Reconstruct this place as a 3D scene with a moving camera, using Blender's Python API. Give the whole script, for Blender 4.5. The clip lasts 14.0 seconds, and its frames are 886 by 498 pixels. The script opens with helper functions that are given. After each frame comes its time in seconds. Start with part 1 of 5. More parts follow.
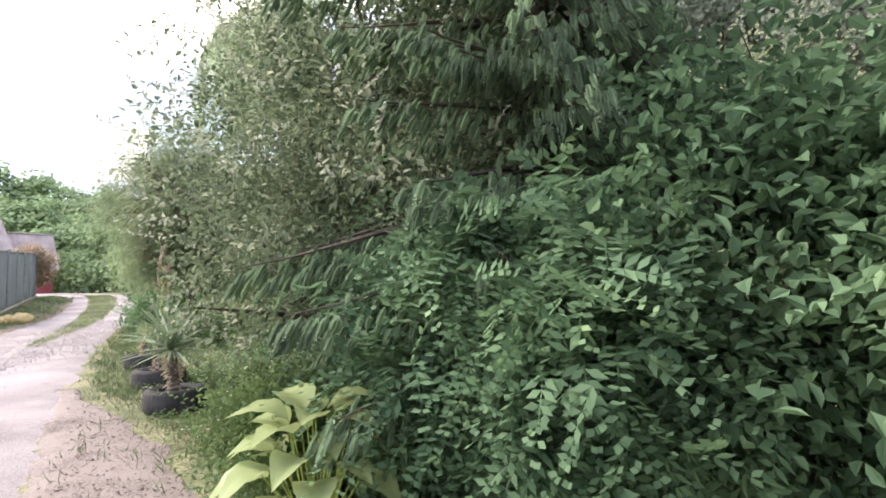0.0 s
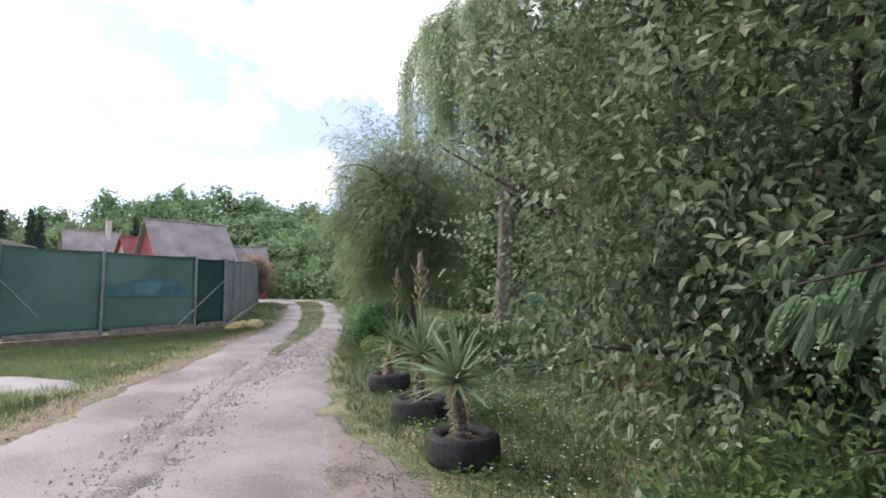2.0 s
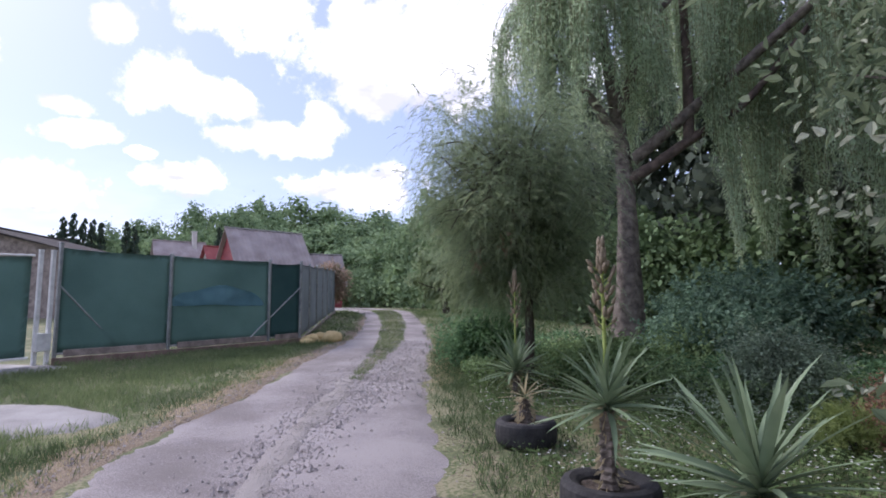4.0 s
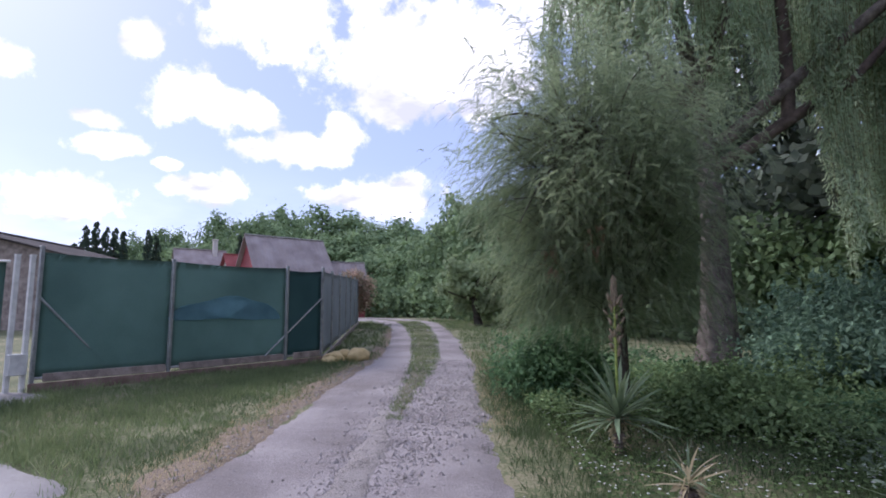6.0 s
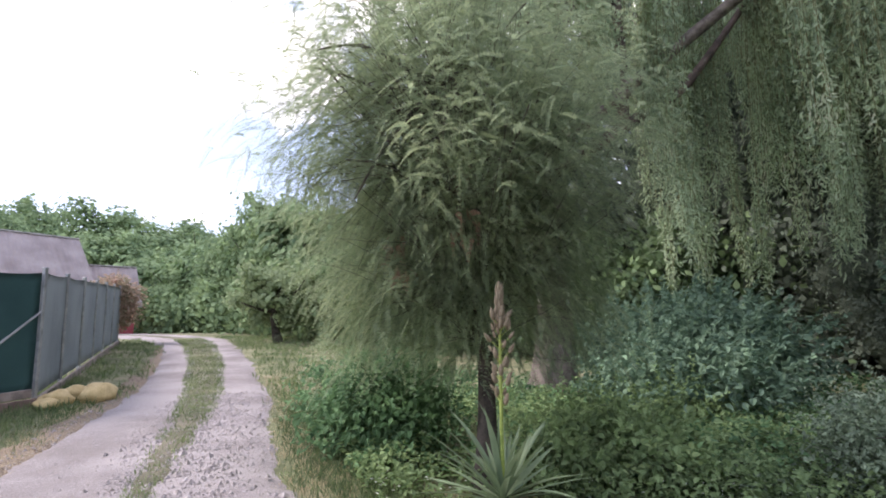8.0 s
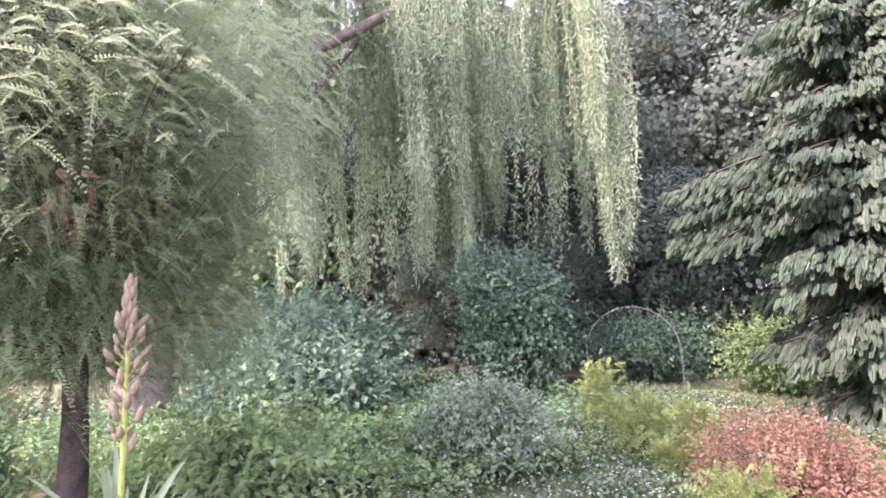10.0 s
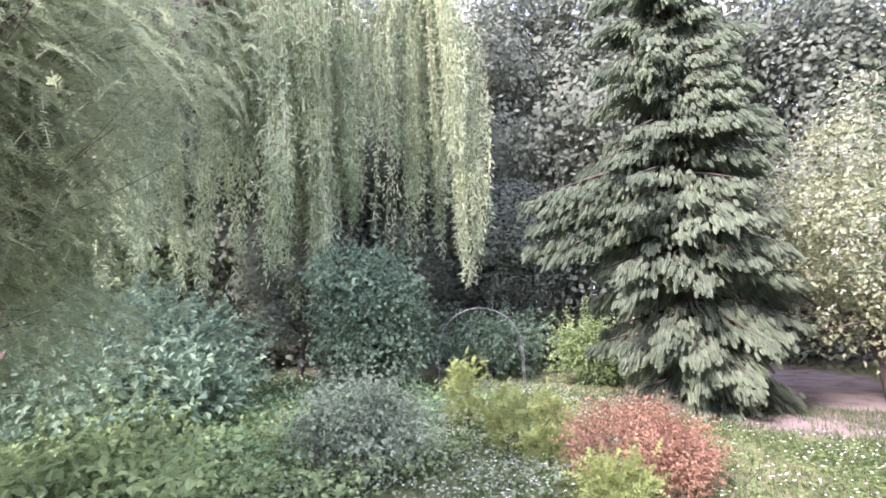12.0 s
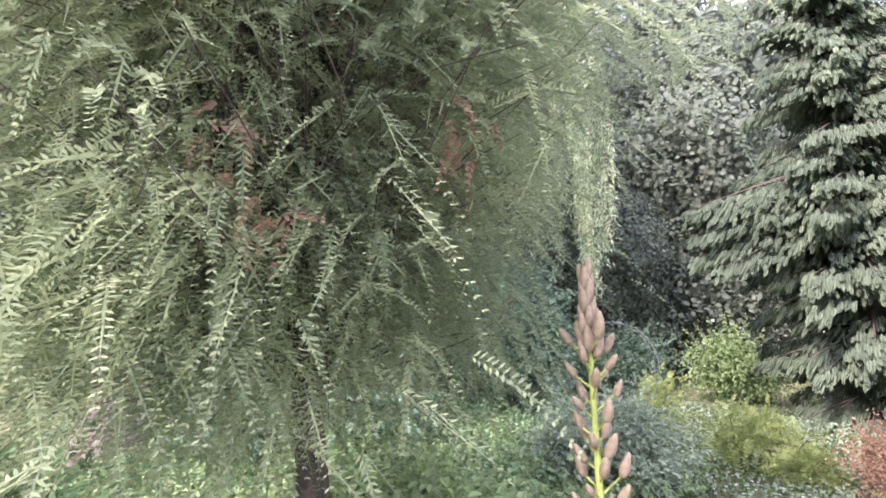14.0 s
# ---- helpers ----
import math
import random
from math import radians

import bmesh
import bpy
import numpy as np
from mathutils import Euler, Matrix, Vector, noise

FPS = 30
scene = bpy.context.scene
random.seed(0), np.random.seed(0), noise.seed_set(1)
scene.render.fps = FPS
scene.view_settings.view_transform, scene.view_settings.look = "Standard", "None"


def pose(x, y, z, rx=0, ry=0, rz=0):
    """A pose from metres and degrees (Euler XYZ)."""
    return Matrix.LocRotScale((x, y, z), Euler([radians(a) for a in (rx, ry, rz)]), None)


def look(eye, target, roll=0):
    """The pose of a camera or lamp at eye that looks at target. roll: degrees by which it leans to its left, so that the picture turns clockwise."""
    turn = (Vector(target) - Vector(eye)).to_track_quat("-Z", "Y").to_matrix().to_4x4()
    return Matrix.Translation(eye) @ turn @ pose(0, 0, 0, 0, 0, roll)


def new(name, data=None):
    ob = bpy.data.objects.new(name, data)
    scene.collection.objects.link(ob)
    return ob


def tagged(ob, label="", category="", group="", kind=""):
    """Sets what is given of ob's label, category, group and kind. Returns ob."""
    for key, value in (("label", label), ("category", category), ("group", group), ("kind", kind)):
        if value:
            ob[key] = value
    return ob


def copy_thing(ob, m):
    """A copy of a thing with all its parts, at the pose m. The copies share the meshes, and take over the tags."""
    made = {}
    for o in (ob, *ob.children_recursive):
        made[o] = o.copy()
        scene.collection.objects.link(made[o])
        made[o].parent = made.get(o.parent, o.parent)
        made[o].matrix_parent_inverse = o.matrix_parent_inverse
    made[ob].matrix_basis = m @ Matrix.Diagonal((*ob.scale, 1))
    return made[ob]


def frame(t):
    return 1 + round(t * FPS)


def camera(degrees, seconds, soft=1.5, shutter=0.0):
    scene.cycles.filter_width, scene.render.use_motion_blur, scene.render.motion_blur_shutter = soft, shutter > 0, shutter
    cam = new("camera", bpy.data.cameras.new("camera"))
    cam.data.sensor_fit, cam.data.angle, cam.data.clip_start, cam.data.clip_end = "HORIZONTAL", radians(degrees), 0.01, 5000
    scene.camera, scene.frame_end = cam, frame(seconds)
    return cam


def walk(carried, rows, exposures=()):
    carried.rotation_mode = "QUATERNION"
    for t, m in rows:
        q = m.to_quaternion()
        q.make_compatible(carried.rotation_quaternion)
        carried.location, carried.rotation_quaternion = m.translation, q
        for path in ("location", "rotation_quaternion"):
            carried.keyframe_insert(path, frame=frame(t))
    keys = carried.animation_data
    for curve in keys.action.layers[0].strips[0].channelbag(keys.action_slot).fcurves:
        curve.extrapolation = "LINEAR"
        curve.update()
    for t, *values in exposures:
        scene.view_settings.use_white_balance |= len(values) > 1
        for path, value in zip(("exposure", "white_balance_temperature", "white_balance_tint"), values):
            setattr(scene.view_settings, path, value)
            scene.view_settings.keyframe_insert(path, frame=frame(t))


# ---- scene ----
cam = camera(80.4, 14.0, soft=1.8)
METRES, EYE, TILT, LEAN, TURN = 12.0, 1.42, 0.0, 0.0, 0.0
ROWS = [
    (0.0, 0.0, 0.0, 0.0, 0.08, 4.18, 1.12),
    (0.5, -0.0389, 0.0244, 0.0009, 5.51, 4.64, 0.99),
    (1.0, -0.0724, 0.0524, 0.0028, 10.5, 4.92, 0.89),
    (1.5, -0.1073, 0.0831, 0.0059, 14.52, 5.13, 0.75),
    (2.0, -0.1396, 0.1134, 0.0087, 17.54, 5.3, 0.54),
    (2.5, -0.1715, 0.1481, 0.012, 19.93, 5.48, 0.53),
    (3.0, -0.2023, 0.1834, 0.0127, 21.94, 5.72, 0.49),
    (3.5, -0.2312, 0.2241, 0.0119, 23.59, 5.98, 0.43),
    (4.0, -0.2619, 0.266, 0.0124, 25.12, 6.24, 0.44),
    (6.5, -0.3939, 0.4275, 0.0239, 27.29, 7.3, 0.38),
    (7.0, -0.4173, 0.4739, 0.0251, 24.73, 7.46, 0.48),
    (7.5, -0.43, 0.5187, 0.0298, 17.39, 7.8, 0.69),
    (8.0, -0.4432, 0.5531, 0.0316, 6.04, 8.11, 1.05),
    (8.5, -0.4513, 0.5843, 0.0311, -6.17, 8.18, 1.54),
    (9.0, -0.4603, 0.6007, 0.0319, -17.74, 8.12, 2.09),
    (11.5, -0.4831, 0.6209, 0.0315, -54.56, 6.51, 2.84),
    (12.0, -0.4929, 0.6472, 0.0326, -55.89, 6.64, 2.7),
    (12.5, -0.5115, 0.6839, 0.0336, -55.85, 7.13, 2.6),
    (13.0, -0.5363, 0.7206, 0.0356, -54.94, 7.62, 2.54),
    (13.5, -0.5568, 0.7583, 0.0366, -53.76, 8.03, 2.49),
    (14.0, -0.5763, 0.7919, 0.0379, -52.9, 8.41, 2.5),
]
walk(cam, [(t, pose(0, 0, EYE, TILT, LEAN, TURN) @ pose(METRES * x, METRES * y, METRES * z, 90 + pitch, roll, yaw)) for t, x, y, z, yaw, pitch, roll in ROWS],
     [(0.0, 1.6, 6900, 17), (0.5, 1.25, 6800, 18), (1.0, 1.12, 6750, 14), (2.0, 0.7, 6650, 13), (3.0, 0.4, 6500, 18), (4.0, 0.27, 6000, 22), (6.5, 0.15, 5850, 23), (7.4, 0.3, 5950, 23), (8.0, 1.0, 6500, 20), (8.5, 1.7, 6550, 26), (9.0, 2.3, 6450, 43), (11.4, 2.5, 6400, 40), (12.5, 2.45, 6350, 37), (14.0, 2.38, 6450, 34)])

# ---- light ----
SUN_DIR = Vector((-0.74, 0.1, 0.68)).normalized()
world = bpy.data.worlds.new("sky")
scene.world = world
world.use_nodes = True
wn, wl = world.node_tree.nodes, world.node_tree.links
wn.clear()
sky = wn.new("ShaderNodeTexSky")
sky.sky_type = "NISHITA"
sky.sun_disc = False
sky.sun_elevation = math.asin(SUN_DIR.z)
sky.sun_rotation = math.atan2(SUN_DIR.x, SUN_DIR.y)
coord = wn.new("ShaderNodeTexCoord")
sep = wn.new("ShaderNodeSeparateXYZ")
wl.new(coord.outputs["Generated"], sep.inputs[0])
# clouds lie on a flat layer: the direction divided by its height
up = wn.new("ShaderNodeMath"); up.operation = "MAXIMUM"; up.inputs[1].default_value = 0.0
wl.new(sep.outputs["Z"], up.inputs[0])
lift = wn.new("ShaderNodeMath"); lift.operation = "ADD"; lift.inputs[1].default_value = 0.16
wl.new(up.outputs[0], lift.inputs[0])
flat = wn.new("ShaderNodeVectorMath"); flat.operation = "DIVIDE"
wl.new(coord.outputs["Generated"], flat.inputs[0])
comb = wn.new("ShaderNodeCombineXYZ")
for i in range(3):
    wl.new(lift.outputs[0], comb.inputs[i])
wl.new(comb.outputs[0], flat.inputs[1])
cn = wn.new("ShaderNodeTexNoise")
cn.inputs["Scale"].default_value = 3.4
cn.inputs["Detail"].default_value = 7.0
cn.inputs["Roughness"].default_value = 0.58
cn.inputs["Distortion"].default_value = 0.25
wl.new(flat.outputs[0], cn.inputs["Vector"])
# the heaps of cloud over the lane, with ovals painting sky glare and low white haze: bearing left of north, height,
# half width, half height, in degrees
CLOUDS = ((58.1, 25.3, 2.3, 2.2), (54.5, 21.8, 4.6, 3.6), (49.5, 20.6, 6.5, 2.4), (42.5, 17.2, 6.5, 2.5), (38.5, 19.2, 3.4, 3.0), (46.5, 17.0, 3.4, 1.7),
          (51.5, 12.6, 5.2, 2.2), (60.3, 15.7, 4.6, 1.5), (63.5, 10.8, 5.2, 3.2), (61.8, 17.9, 2.8, 1.1), (28.0, 27.0, 17.0, 8.5), (33.0, 22.5, 6.0, 3.0),
          (46.0, 29.5, 10.0, 4.6), (34.0, 12.6, 9.0, 3.2), (55.8, 14.7, 2.2, 0.9), (70.5, 21.0, 4.0, 2.6), (12.0, 38.0, 16.0, 14.0))


def sky_oval(az, el, w, h):
    """Distance from an oval on the sky, in units of its half sizes."""
    az, el = radians(az), radians(el)
    c = Vector((-math.sin(az) * math.cos(el), math.cos(az) * math.cos(el), math.sin(el)))
    r = Vector((math.cos(az), math.sin(az), 0.0))
    m = Matrix((r, c.cross(r) * -1.0, c)).transposed()
    if m.determinant() < 0:
        m = Matrix((r, c.cross(r), c)).transposed()
    mp = wn.new("ShaderNodeMapping"); mp.vector_type = "TEXTURE"
    mp.inputs["Location"].default_value = c
    mp.inputs["Rotation"].default_value = m.to_euler("XYZ")
    mp.inputs["Scale"].default_value = (math.sin(radians(w)), math.sin(radians(h)), 0.5)
    wl.new(coord.outputs["Generated"], mp.inputs["Vector"])
    ln = wn.new("ShaderNodeVectorMath"); ln.operation = "LENGTH"
    wl.new(mp.outputs[0], ln.inputs[0])
    return ln.outputs["Value"]


def wmath(op, x, y):
    n = wn.new("ShaderNodeMath"); n.operation = op
    for i, v in enumerate((x, y)):
        if isinstance(v, float):
            n.inputs[i].default_value = v
        else:
            wl.new(v, n.inputs[i])
    return n.outputs[0]


near = sky_oval(*CLOUDS[0])
for oval in CLOUDS[1:]:
    near = wmath("MINIMUM", near, sky_oval(*oval))
puff = wn.new("ShaderNodeTexNoise")
puff.inputs["Scale"].default_value, puff.inputs["Detail"].default_value, puff.inputs["Roughness"].default_value = 17.0, 6.0, 0.6
wl.new(coord.outputs["Generated"], puff.inputs["Vector"])
body = wmath("SUBTRACT", wmath("MULTIPLY", puff.outputs["Fac"], 1.75), near)
# away from those heaps the broken cloud goes on over the whole sky
far_off = wn.new("ShaderNodeMapRange")
far_off.inputs["From Min"].default_value, far_off.inputs["From Max"].default_value = 0.9, 1.2
wl.new(sky_oval(45.0, 20.0, 34.0, 19.0), far_off.inputs["Value"])
cover = wn.new("ShaderNodeMapRange"); cover.interpolation_type = "SMOOTHSTEP"
cover.inputs["From Min"].default_value, cover.inputs["From Max"].default_value = 0.46, 0.64
wl.new(cn.outputs["Fac"], cover.inputs["Value"])
heap = wn.new("ShaderNodeMapRange"); heap.interpolation_type = "SMOOTHSTEP"
heap.inputs["From Min"].default_value, heap.inputs["From Max"].default_value = 0.0, 0.40
wl.new(body, heap.inputs["Value"])
veil = wn.new("ShaderNodeMapRange")
veil.inputs["From Min"].default_value, veil.inputs["From Max"].default_value = 0.28, 0.05
veil.inputs["To Max"].default_value = 0.2
wl.new(sep.outputs["Z"], veil.inputs["Value"])
cloudy = wmath("MAXIMUM", wmath("MAXIMUM", heap.outputs[0], veil.outputs[0]), wmath("MULTIPLY", cover.outputs[0], far_off.outputs[0]))
# cloud bodies are brighter at their rims than in their grey bellies
cb = wn.new("ShaderNodeTexNoise")
cb.inputs["Scale"].default_value = 3.1
cb.inputs["Detail"].default_value = 5.0
wl.new(flat.outputs[0], cb.inputs["Vector"])
cloud = wn.new("ShaderNodeValToRGB")
cloud.color_ramp.elements[0].position, cloud.color_ramp.elements[1].position = 0.34, 0.56
cloud.color_ramp.elements[0].color, cloud.color_ramp.elements[1].color = (5.4, 5.5, 6.2, 1), (10.4, 10.1, 10.1, 1)
wl.new(cb.outputs["Fac"], cloud.inputs[0])
haze = wn.new("ShaderNodeMix"); haze.data_type = "RGBA"
haze.inputs["Factor"].default_value = 0.55
wl.new(sky.outputs[0], haze.inputs["A"])
haze.inputs["B"].default_value = (4.0, 4.65, 6.8, 1)
skymix = wn.new("ShaderNodeMix"); skymix.data_type = "RGBA"
wl.new(cloudy, skymix.inputs["Factor"])
wl.new(haze.outputs["Result"], skymix.inputs["A"])
wl.new(cloud.outputs[0], skymix.inputs["B"])
bg = wn.new("ShaderNodeBackground")
bg.inputs["Strength"].default_value = 0.14
wl.new(skymix.outputs["Result"], bg.inputs[0])
wout = wn.new("ShaderNodeOutputWorld")
wl.new(bg.outputs[0], wout.inputs[0])
sun = new("sun", bpy.data.lights.new("sun", "SUN"))
sun.data.energy, sun.data.angle, sun.data.color = 2.4, radians(16), (1.0, 0.95, 0.88)
sun.matrix_world = look(SUN_DIR * 60, (0, 0, 0))

# ---- materials ----
def mat(name):
    m = bpy.data.materials.new(name)
    m.use_nodes = True
    return m, m.node_tree.nodes, m.node_tree.links, m.node_tree.nodes["Principled BSDF"]


def noise_mat(name, c1, c2, scale=4.0, rough=0.8, bump=0.3, metal=0.0, fine=60.0, detail=6.0, c3=None, spec=0.5, grain=0.45):
    """A surface of two colours mixed by broad stains and fine grain, with relief."""
    m, n, l, b = mat(name)
    tc = n.new("ShaderNodeTexCoord")
    a = n.new("ShaderNodeTexNoise"); a.inputs["Scale"].default_value = scale; a.inputs["Detail"].default_value = detail
    g = n.new("ShaderNodeTexNoise"); g.inputs["Scale"].default_value = fine; g.inputs["Detail"].default_value = 3
    l.new(tc.outputs["Object"], a.inputs["Vector"]); l.new(tc.outputs["Object"], g.inputs["Vector"])
    add = n.new("ShaderNodeMath"); add.operation = "MULTIPLY_ADD"
    add.inputs[1].default_value = grain
    l.new(g.outputs["Fac"], add.inputs[0]); l.new(a.outputs["Fac"], add.inputs[2])
    r = n.new("ShaderNodeValToRGB")
    mean = 0.5 + 0.5 * grain
    r.color_ramp.elements[0].position, r.color_ramp.elements[1].position = mean - 0.205, mean + 0.195
    r.color_ramp.elements[0].color, r.color_ramp.elements[1].color = (*c1, 1), (*c2, 1)
    if c3:
        e = r.color_ramp.elements.new(mean + 0.015); e.color = (*c3, 1)
    l.new(add.outputs[0], r.inputs[0])
    l.new(r.outputs[0], b.inputs["Base Color"])
    b.inputs["Roughness"].default_value, b.inputs["Metallic"].default_value = rough, metal
    b.inputs["Specular IOR Level"].default_value = spec
    bp = n.new("ShaderNodeBump"); bp.inputs["Strength"].default_value = bump; bp.inputs["Distance"].default_value = 0.02
    l.new(add.outputs[0], bp.inputs["Height"]); l.new(bp.outputs[0], b.inputs["Normal"])
    return m


def leaf_mat(name, dark, light, tip=None, rough=0.65, through_light=0.38, patch=1.2, speckle=0.4):
    """Foliage: each leaf takes its own tone, whole sprays drift in colour, and light comes through."""
    # greys the leaf colours, which paints the haze of the air into them
    def soft(c, grey=0.3, gain=1.2):
        lum = 0.25 * c[0] + 0.65 * c[1] + 0.1 * c[2]
        return tuple(gain * w * (v + (lum - v) * grey) for v, w in zip(c, (1.05, 1.0, 1.0)))

    dark, light, tip = soft(dark), soft(light), soft(tip) if tip else None
    m, n, l, b = mat(name)
    geo = n.new("ShaderNodeNewGeometry")
    tc = n.new("ShaderNodeTexCoord")
    ns = n.new("ShaderNodeTexNoise"); ns.inputs["Scale"].default_value = patch; ns.inputs["Detail"].default_value = 3
    l.new(tc.outputs["Object"], ns.inputs["Vector"])
    mx = n.new("ShaderNodeMath"); mx.operation = "MULTIPLY_ADD"; mx.inputs[1].default_value = speckle
    l.new(geo.outputs["Random Per Island"], mx.inputs[0])
    sc = n.new("ShaderNodeMath"); sc.operation = "MULTIPLY_ADD"; sc.inputs[1].default_value = 1.3; sc.inputs[2].default_value = -0.42 + (0.55 - speckle) * 0.5
    l.new(ns.outputs["Fac"], sc.inputs[0]); l.new(sc.outputs[0], mx.inputs[2])
    r = n.new("ShaderNodeValToRGB")
    r.color_ramp.elements[0].position, r.color_ramp.elements[1].position = 0.15, 0.75
    r.color_ramp.elements[0].color, r.color_ramp.elements[1].color = (*dark, 1), (*light, 1)
    if tip:
        e = r.color_ramp.elements.new(0.95); e.color = (*tip, 1)
    l.new(mx.outputs[0], r.inputs[0])
    l.new(r.outputs[0], b.inputs["Base Color"])
    b.inputs["Roughness"].default_value = rough
    b.inputs["Specular IOR Level"].default_value = 0.15
    tr = n.new("ShaderNodeBsdfTranslucent")
    l.new(r.outputs[0], tr.inputs["Color"])
    ms = n.new("ShaderNodeMixShader"); ms.inputs[0].default_value = through_light
    l.new(b.outputs[0], ms.inputs[1]); l.new(tr.outputs[0], ms.inputs[2])
    l.new(ms.outputs[0], n["Material Output"].inputs["Surface"])
    return m


M_BARK = noise_mat("bark", (0.07, 0.055, 0.045), (0.26, 0.22, 0.18), 7, 0.9, 1.0, fine=45)
M_BARK_DARK = noise_mat("dark_bark", (0.03, 0.025, 0.02), (0.11, 0.09, 0.07), 8, 0.9, 0.8)
M_BARK_RED = noise_mat("reddish_bark", (0.055, 0.04, 0.032), (0.17, 0.125, 0.10), 6, 0.9, 0.9)
M_YEW = leaf_mat("feathery_needles", (0.120, 0.195, 0.100), (0.295, 0.405, 0.170), (0.37, 0.45, 0.21), patch=1.6, through_light=0.58, rough=0.85)
M_SPRUCE = leaf_mat("spruce_needles", (0.095, 0.155, 0.092), (0.210, 0.310, 0.172), (0.290, 0.395, 0.220), patch=2.0, through_light=0.55, rough=0.85)
M_SPRUCE_NEAR = leaf_mat("fresh_spruce_needles", (0.065, 0.130, 0.070), (0.170, 0.300, 0.135), (0.360, 0.560, 0.215), patch=2.4, through_light=0.4)
M_WILLOW = leaf_mat("willow_leaves", (0.150, 0.250, 0.125), (0.420, 0.590, 0.310), (0.600, 0.650, 0.440), patch=0.8, through_light=0.55)
# strong speckle towards the pale tip also paints in light on leaf edges
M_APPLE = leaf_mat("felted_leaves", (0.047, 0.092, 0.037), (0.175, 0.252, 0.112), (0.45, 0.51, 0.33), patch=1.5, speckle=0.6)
M_FELT = leaf_mat("felted_shoot_leaves", (0.16, 0.21, 0.12), (0.34, 0.4, 0.27), patch=2.0)
# lighter copy of the apple leaves: sunlight is put into the colour
M_SUNLITAPPLE = leaf_mat("sun_toned_felted_leaves", (0.14, 0.19, 0.075), (0.33, 0.41, 0.19), (0.48, 0.54, 0.31), patch=1.5)
M_SHRUB = leaf_mat("shrub_leaves", (0.036, 0.121, 0.040), (0.151, 0.344, 0.110), (0.323, 0.606, 0.181), patch=1.6)
M_BUSH = leaf_mat("bush_leaves", (0.027, 0.088, 0.035), (0.105, 0.240, 0.088), (0.215, 0.400, 0.140), patch=1.6)
M_DARKSHRUB = leaf_mat("dark_shrub_leaves", (0.046, 0.122, 0.067), (0.156, 0.300, 0.166), (0.260, 0.491, 0.245), patch=1.4)
M_LIGHTSHRUB = leaf_mat("light_shrub_leaves", (0.081, 0.162, 0.041), (0.243, 0.405, 0.108), (0.405, 0.567, 0.162), patch=2.0)
M_GREYSHRUB = leaf_mat("grey_shrub_leaves", (0.099, 0.159, 0.087), (0.295, 0.428, 0.240), (0.508, 0.672, 0.398), patch=2.0)
M_GOLD = leaf_mat("golden_sprays", (0.115, 0.19, 0.025), (0.28, 0.38, 0.055), (0.42, 0.50, 0.10), patch=2.5)
M_BLOSSOM = leaf_mat("blossom", (0.16, 0.18, 0.08), (0.45, 0.3, 0.2), (0.6, 0.42, 0.32), patch=2.0)
M_RED = leaf_mat("copper_leaves", (0.17, 0.085, 0.045), (0.40, 0.215, 0.105), (0.52, 0.36, 0.17), patch=2.0)
# lightened as well, to put the paleness of distant air into the colour
M_WOODS = leaf_mat("woodland_leaves", (0.055, 0.124, 0.049), (0.219, 0.370, 0.124), (0.413, 0.604, 0.194), patch=0.5, through_light=0.25, speckle=0.22, rough=0.9)
# darker copy of the woodland leaves: the wood's shade is in the colour
M_WOODS_SHADED = leaf_mat("shade_toned_woodland_leaves", (0.050, 0.082, 0.054), (0.145, 0.200, 0.130), (0.245, 0.320, 0.205), patch=0.5, through_light=0.25, speckle=0.22, rough=0.8)
M_WOODS_PALE = leaf_mat("pale_bush_leaves", (0.095, 0.162, 0.054), (0.257, 0.378, 0.135), (0.365, 0.486, 0.189), patch=0.8, speckle=0.22)
M_FIR = leaf_mat("dark_fir_needles", (0.032, 0.076, 0.048), (0.094, 0.162, 0.094), patch=0.6)
M_YUCCA = leaf_mat("yucca_leaf", (0.076, 0.141, 0.065), (0.184, 0.292, 0.130), (0.324, 0.432, 0.216), patch=3.0, rough=0.42, through_light=0.2)
M_HOSTA = leaf_mat("broad_leaf", (0.130, 0.206, 0.054), (0.302, 0.410, 0.108), (0.432, 0.496, 0.173), patch=5.0, rough=0.4)
M_DEAD = leaf_mat("withered_needles", (0.19, 0.105, 0.06), (0.40, 0.24, 0.14), patch=3)
M_GRASS = leaf_mat("grass_blades", (0.061, 0.117, 0.032), (0.158, 0.262, 0.065), (0.365, 0.413, 0.154), patch=0.7)
M_LANEGRASS = leaf_mat("lane_grass_blades", (0.085, 0.142, 0.045), (0.20, 0.29, 0.085), (0.39, 0.42, 0.18), patch=0.9)
# lush green, darkened further to paint in the shade under the trees
M_LUSHSHADE = leaf_mat("lush_shade_toned_grass_blades", (0.035, 0.075, 0.022), (0.085, 0.15, 0.042), (0.16, 0.23, 0.08), patch=0.9)
M_DRYGRASS = leaf_mat("dry_grass_blades", (0.270, 0.230, 0.108), (0.513, 0.446, 0.230), patch=1.0)
M_LITTER = leaf_mat("dry_leaf_litter", (0.05, 0.038, 0.028), (0.17, 0.125, 0.09), (0.34, 0.27, 0.2), patch=2.0, through_light=0.1)
M_CLOVER = leaf_mat("clover_leaves", (0.051, 0.112, 0.020), (0.132, 0.243, 0.041), (0.203, 0.324, 0.081), patch=1.5)
M_PETAL = noise_mat("white_petals", (0.7, 0.7, 0.66), (0.85, 0.85, 0.82), 20, 0.7, 0.05)
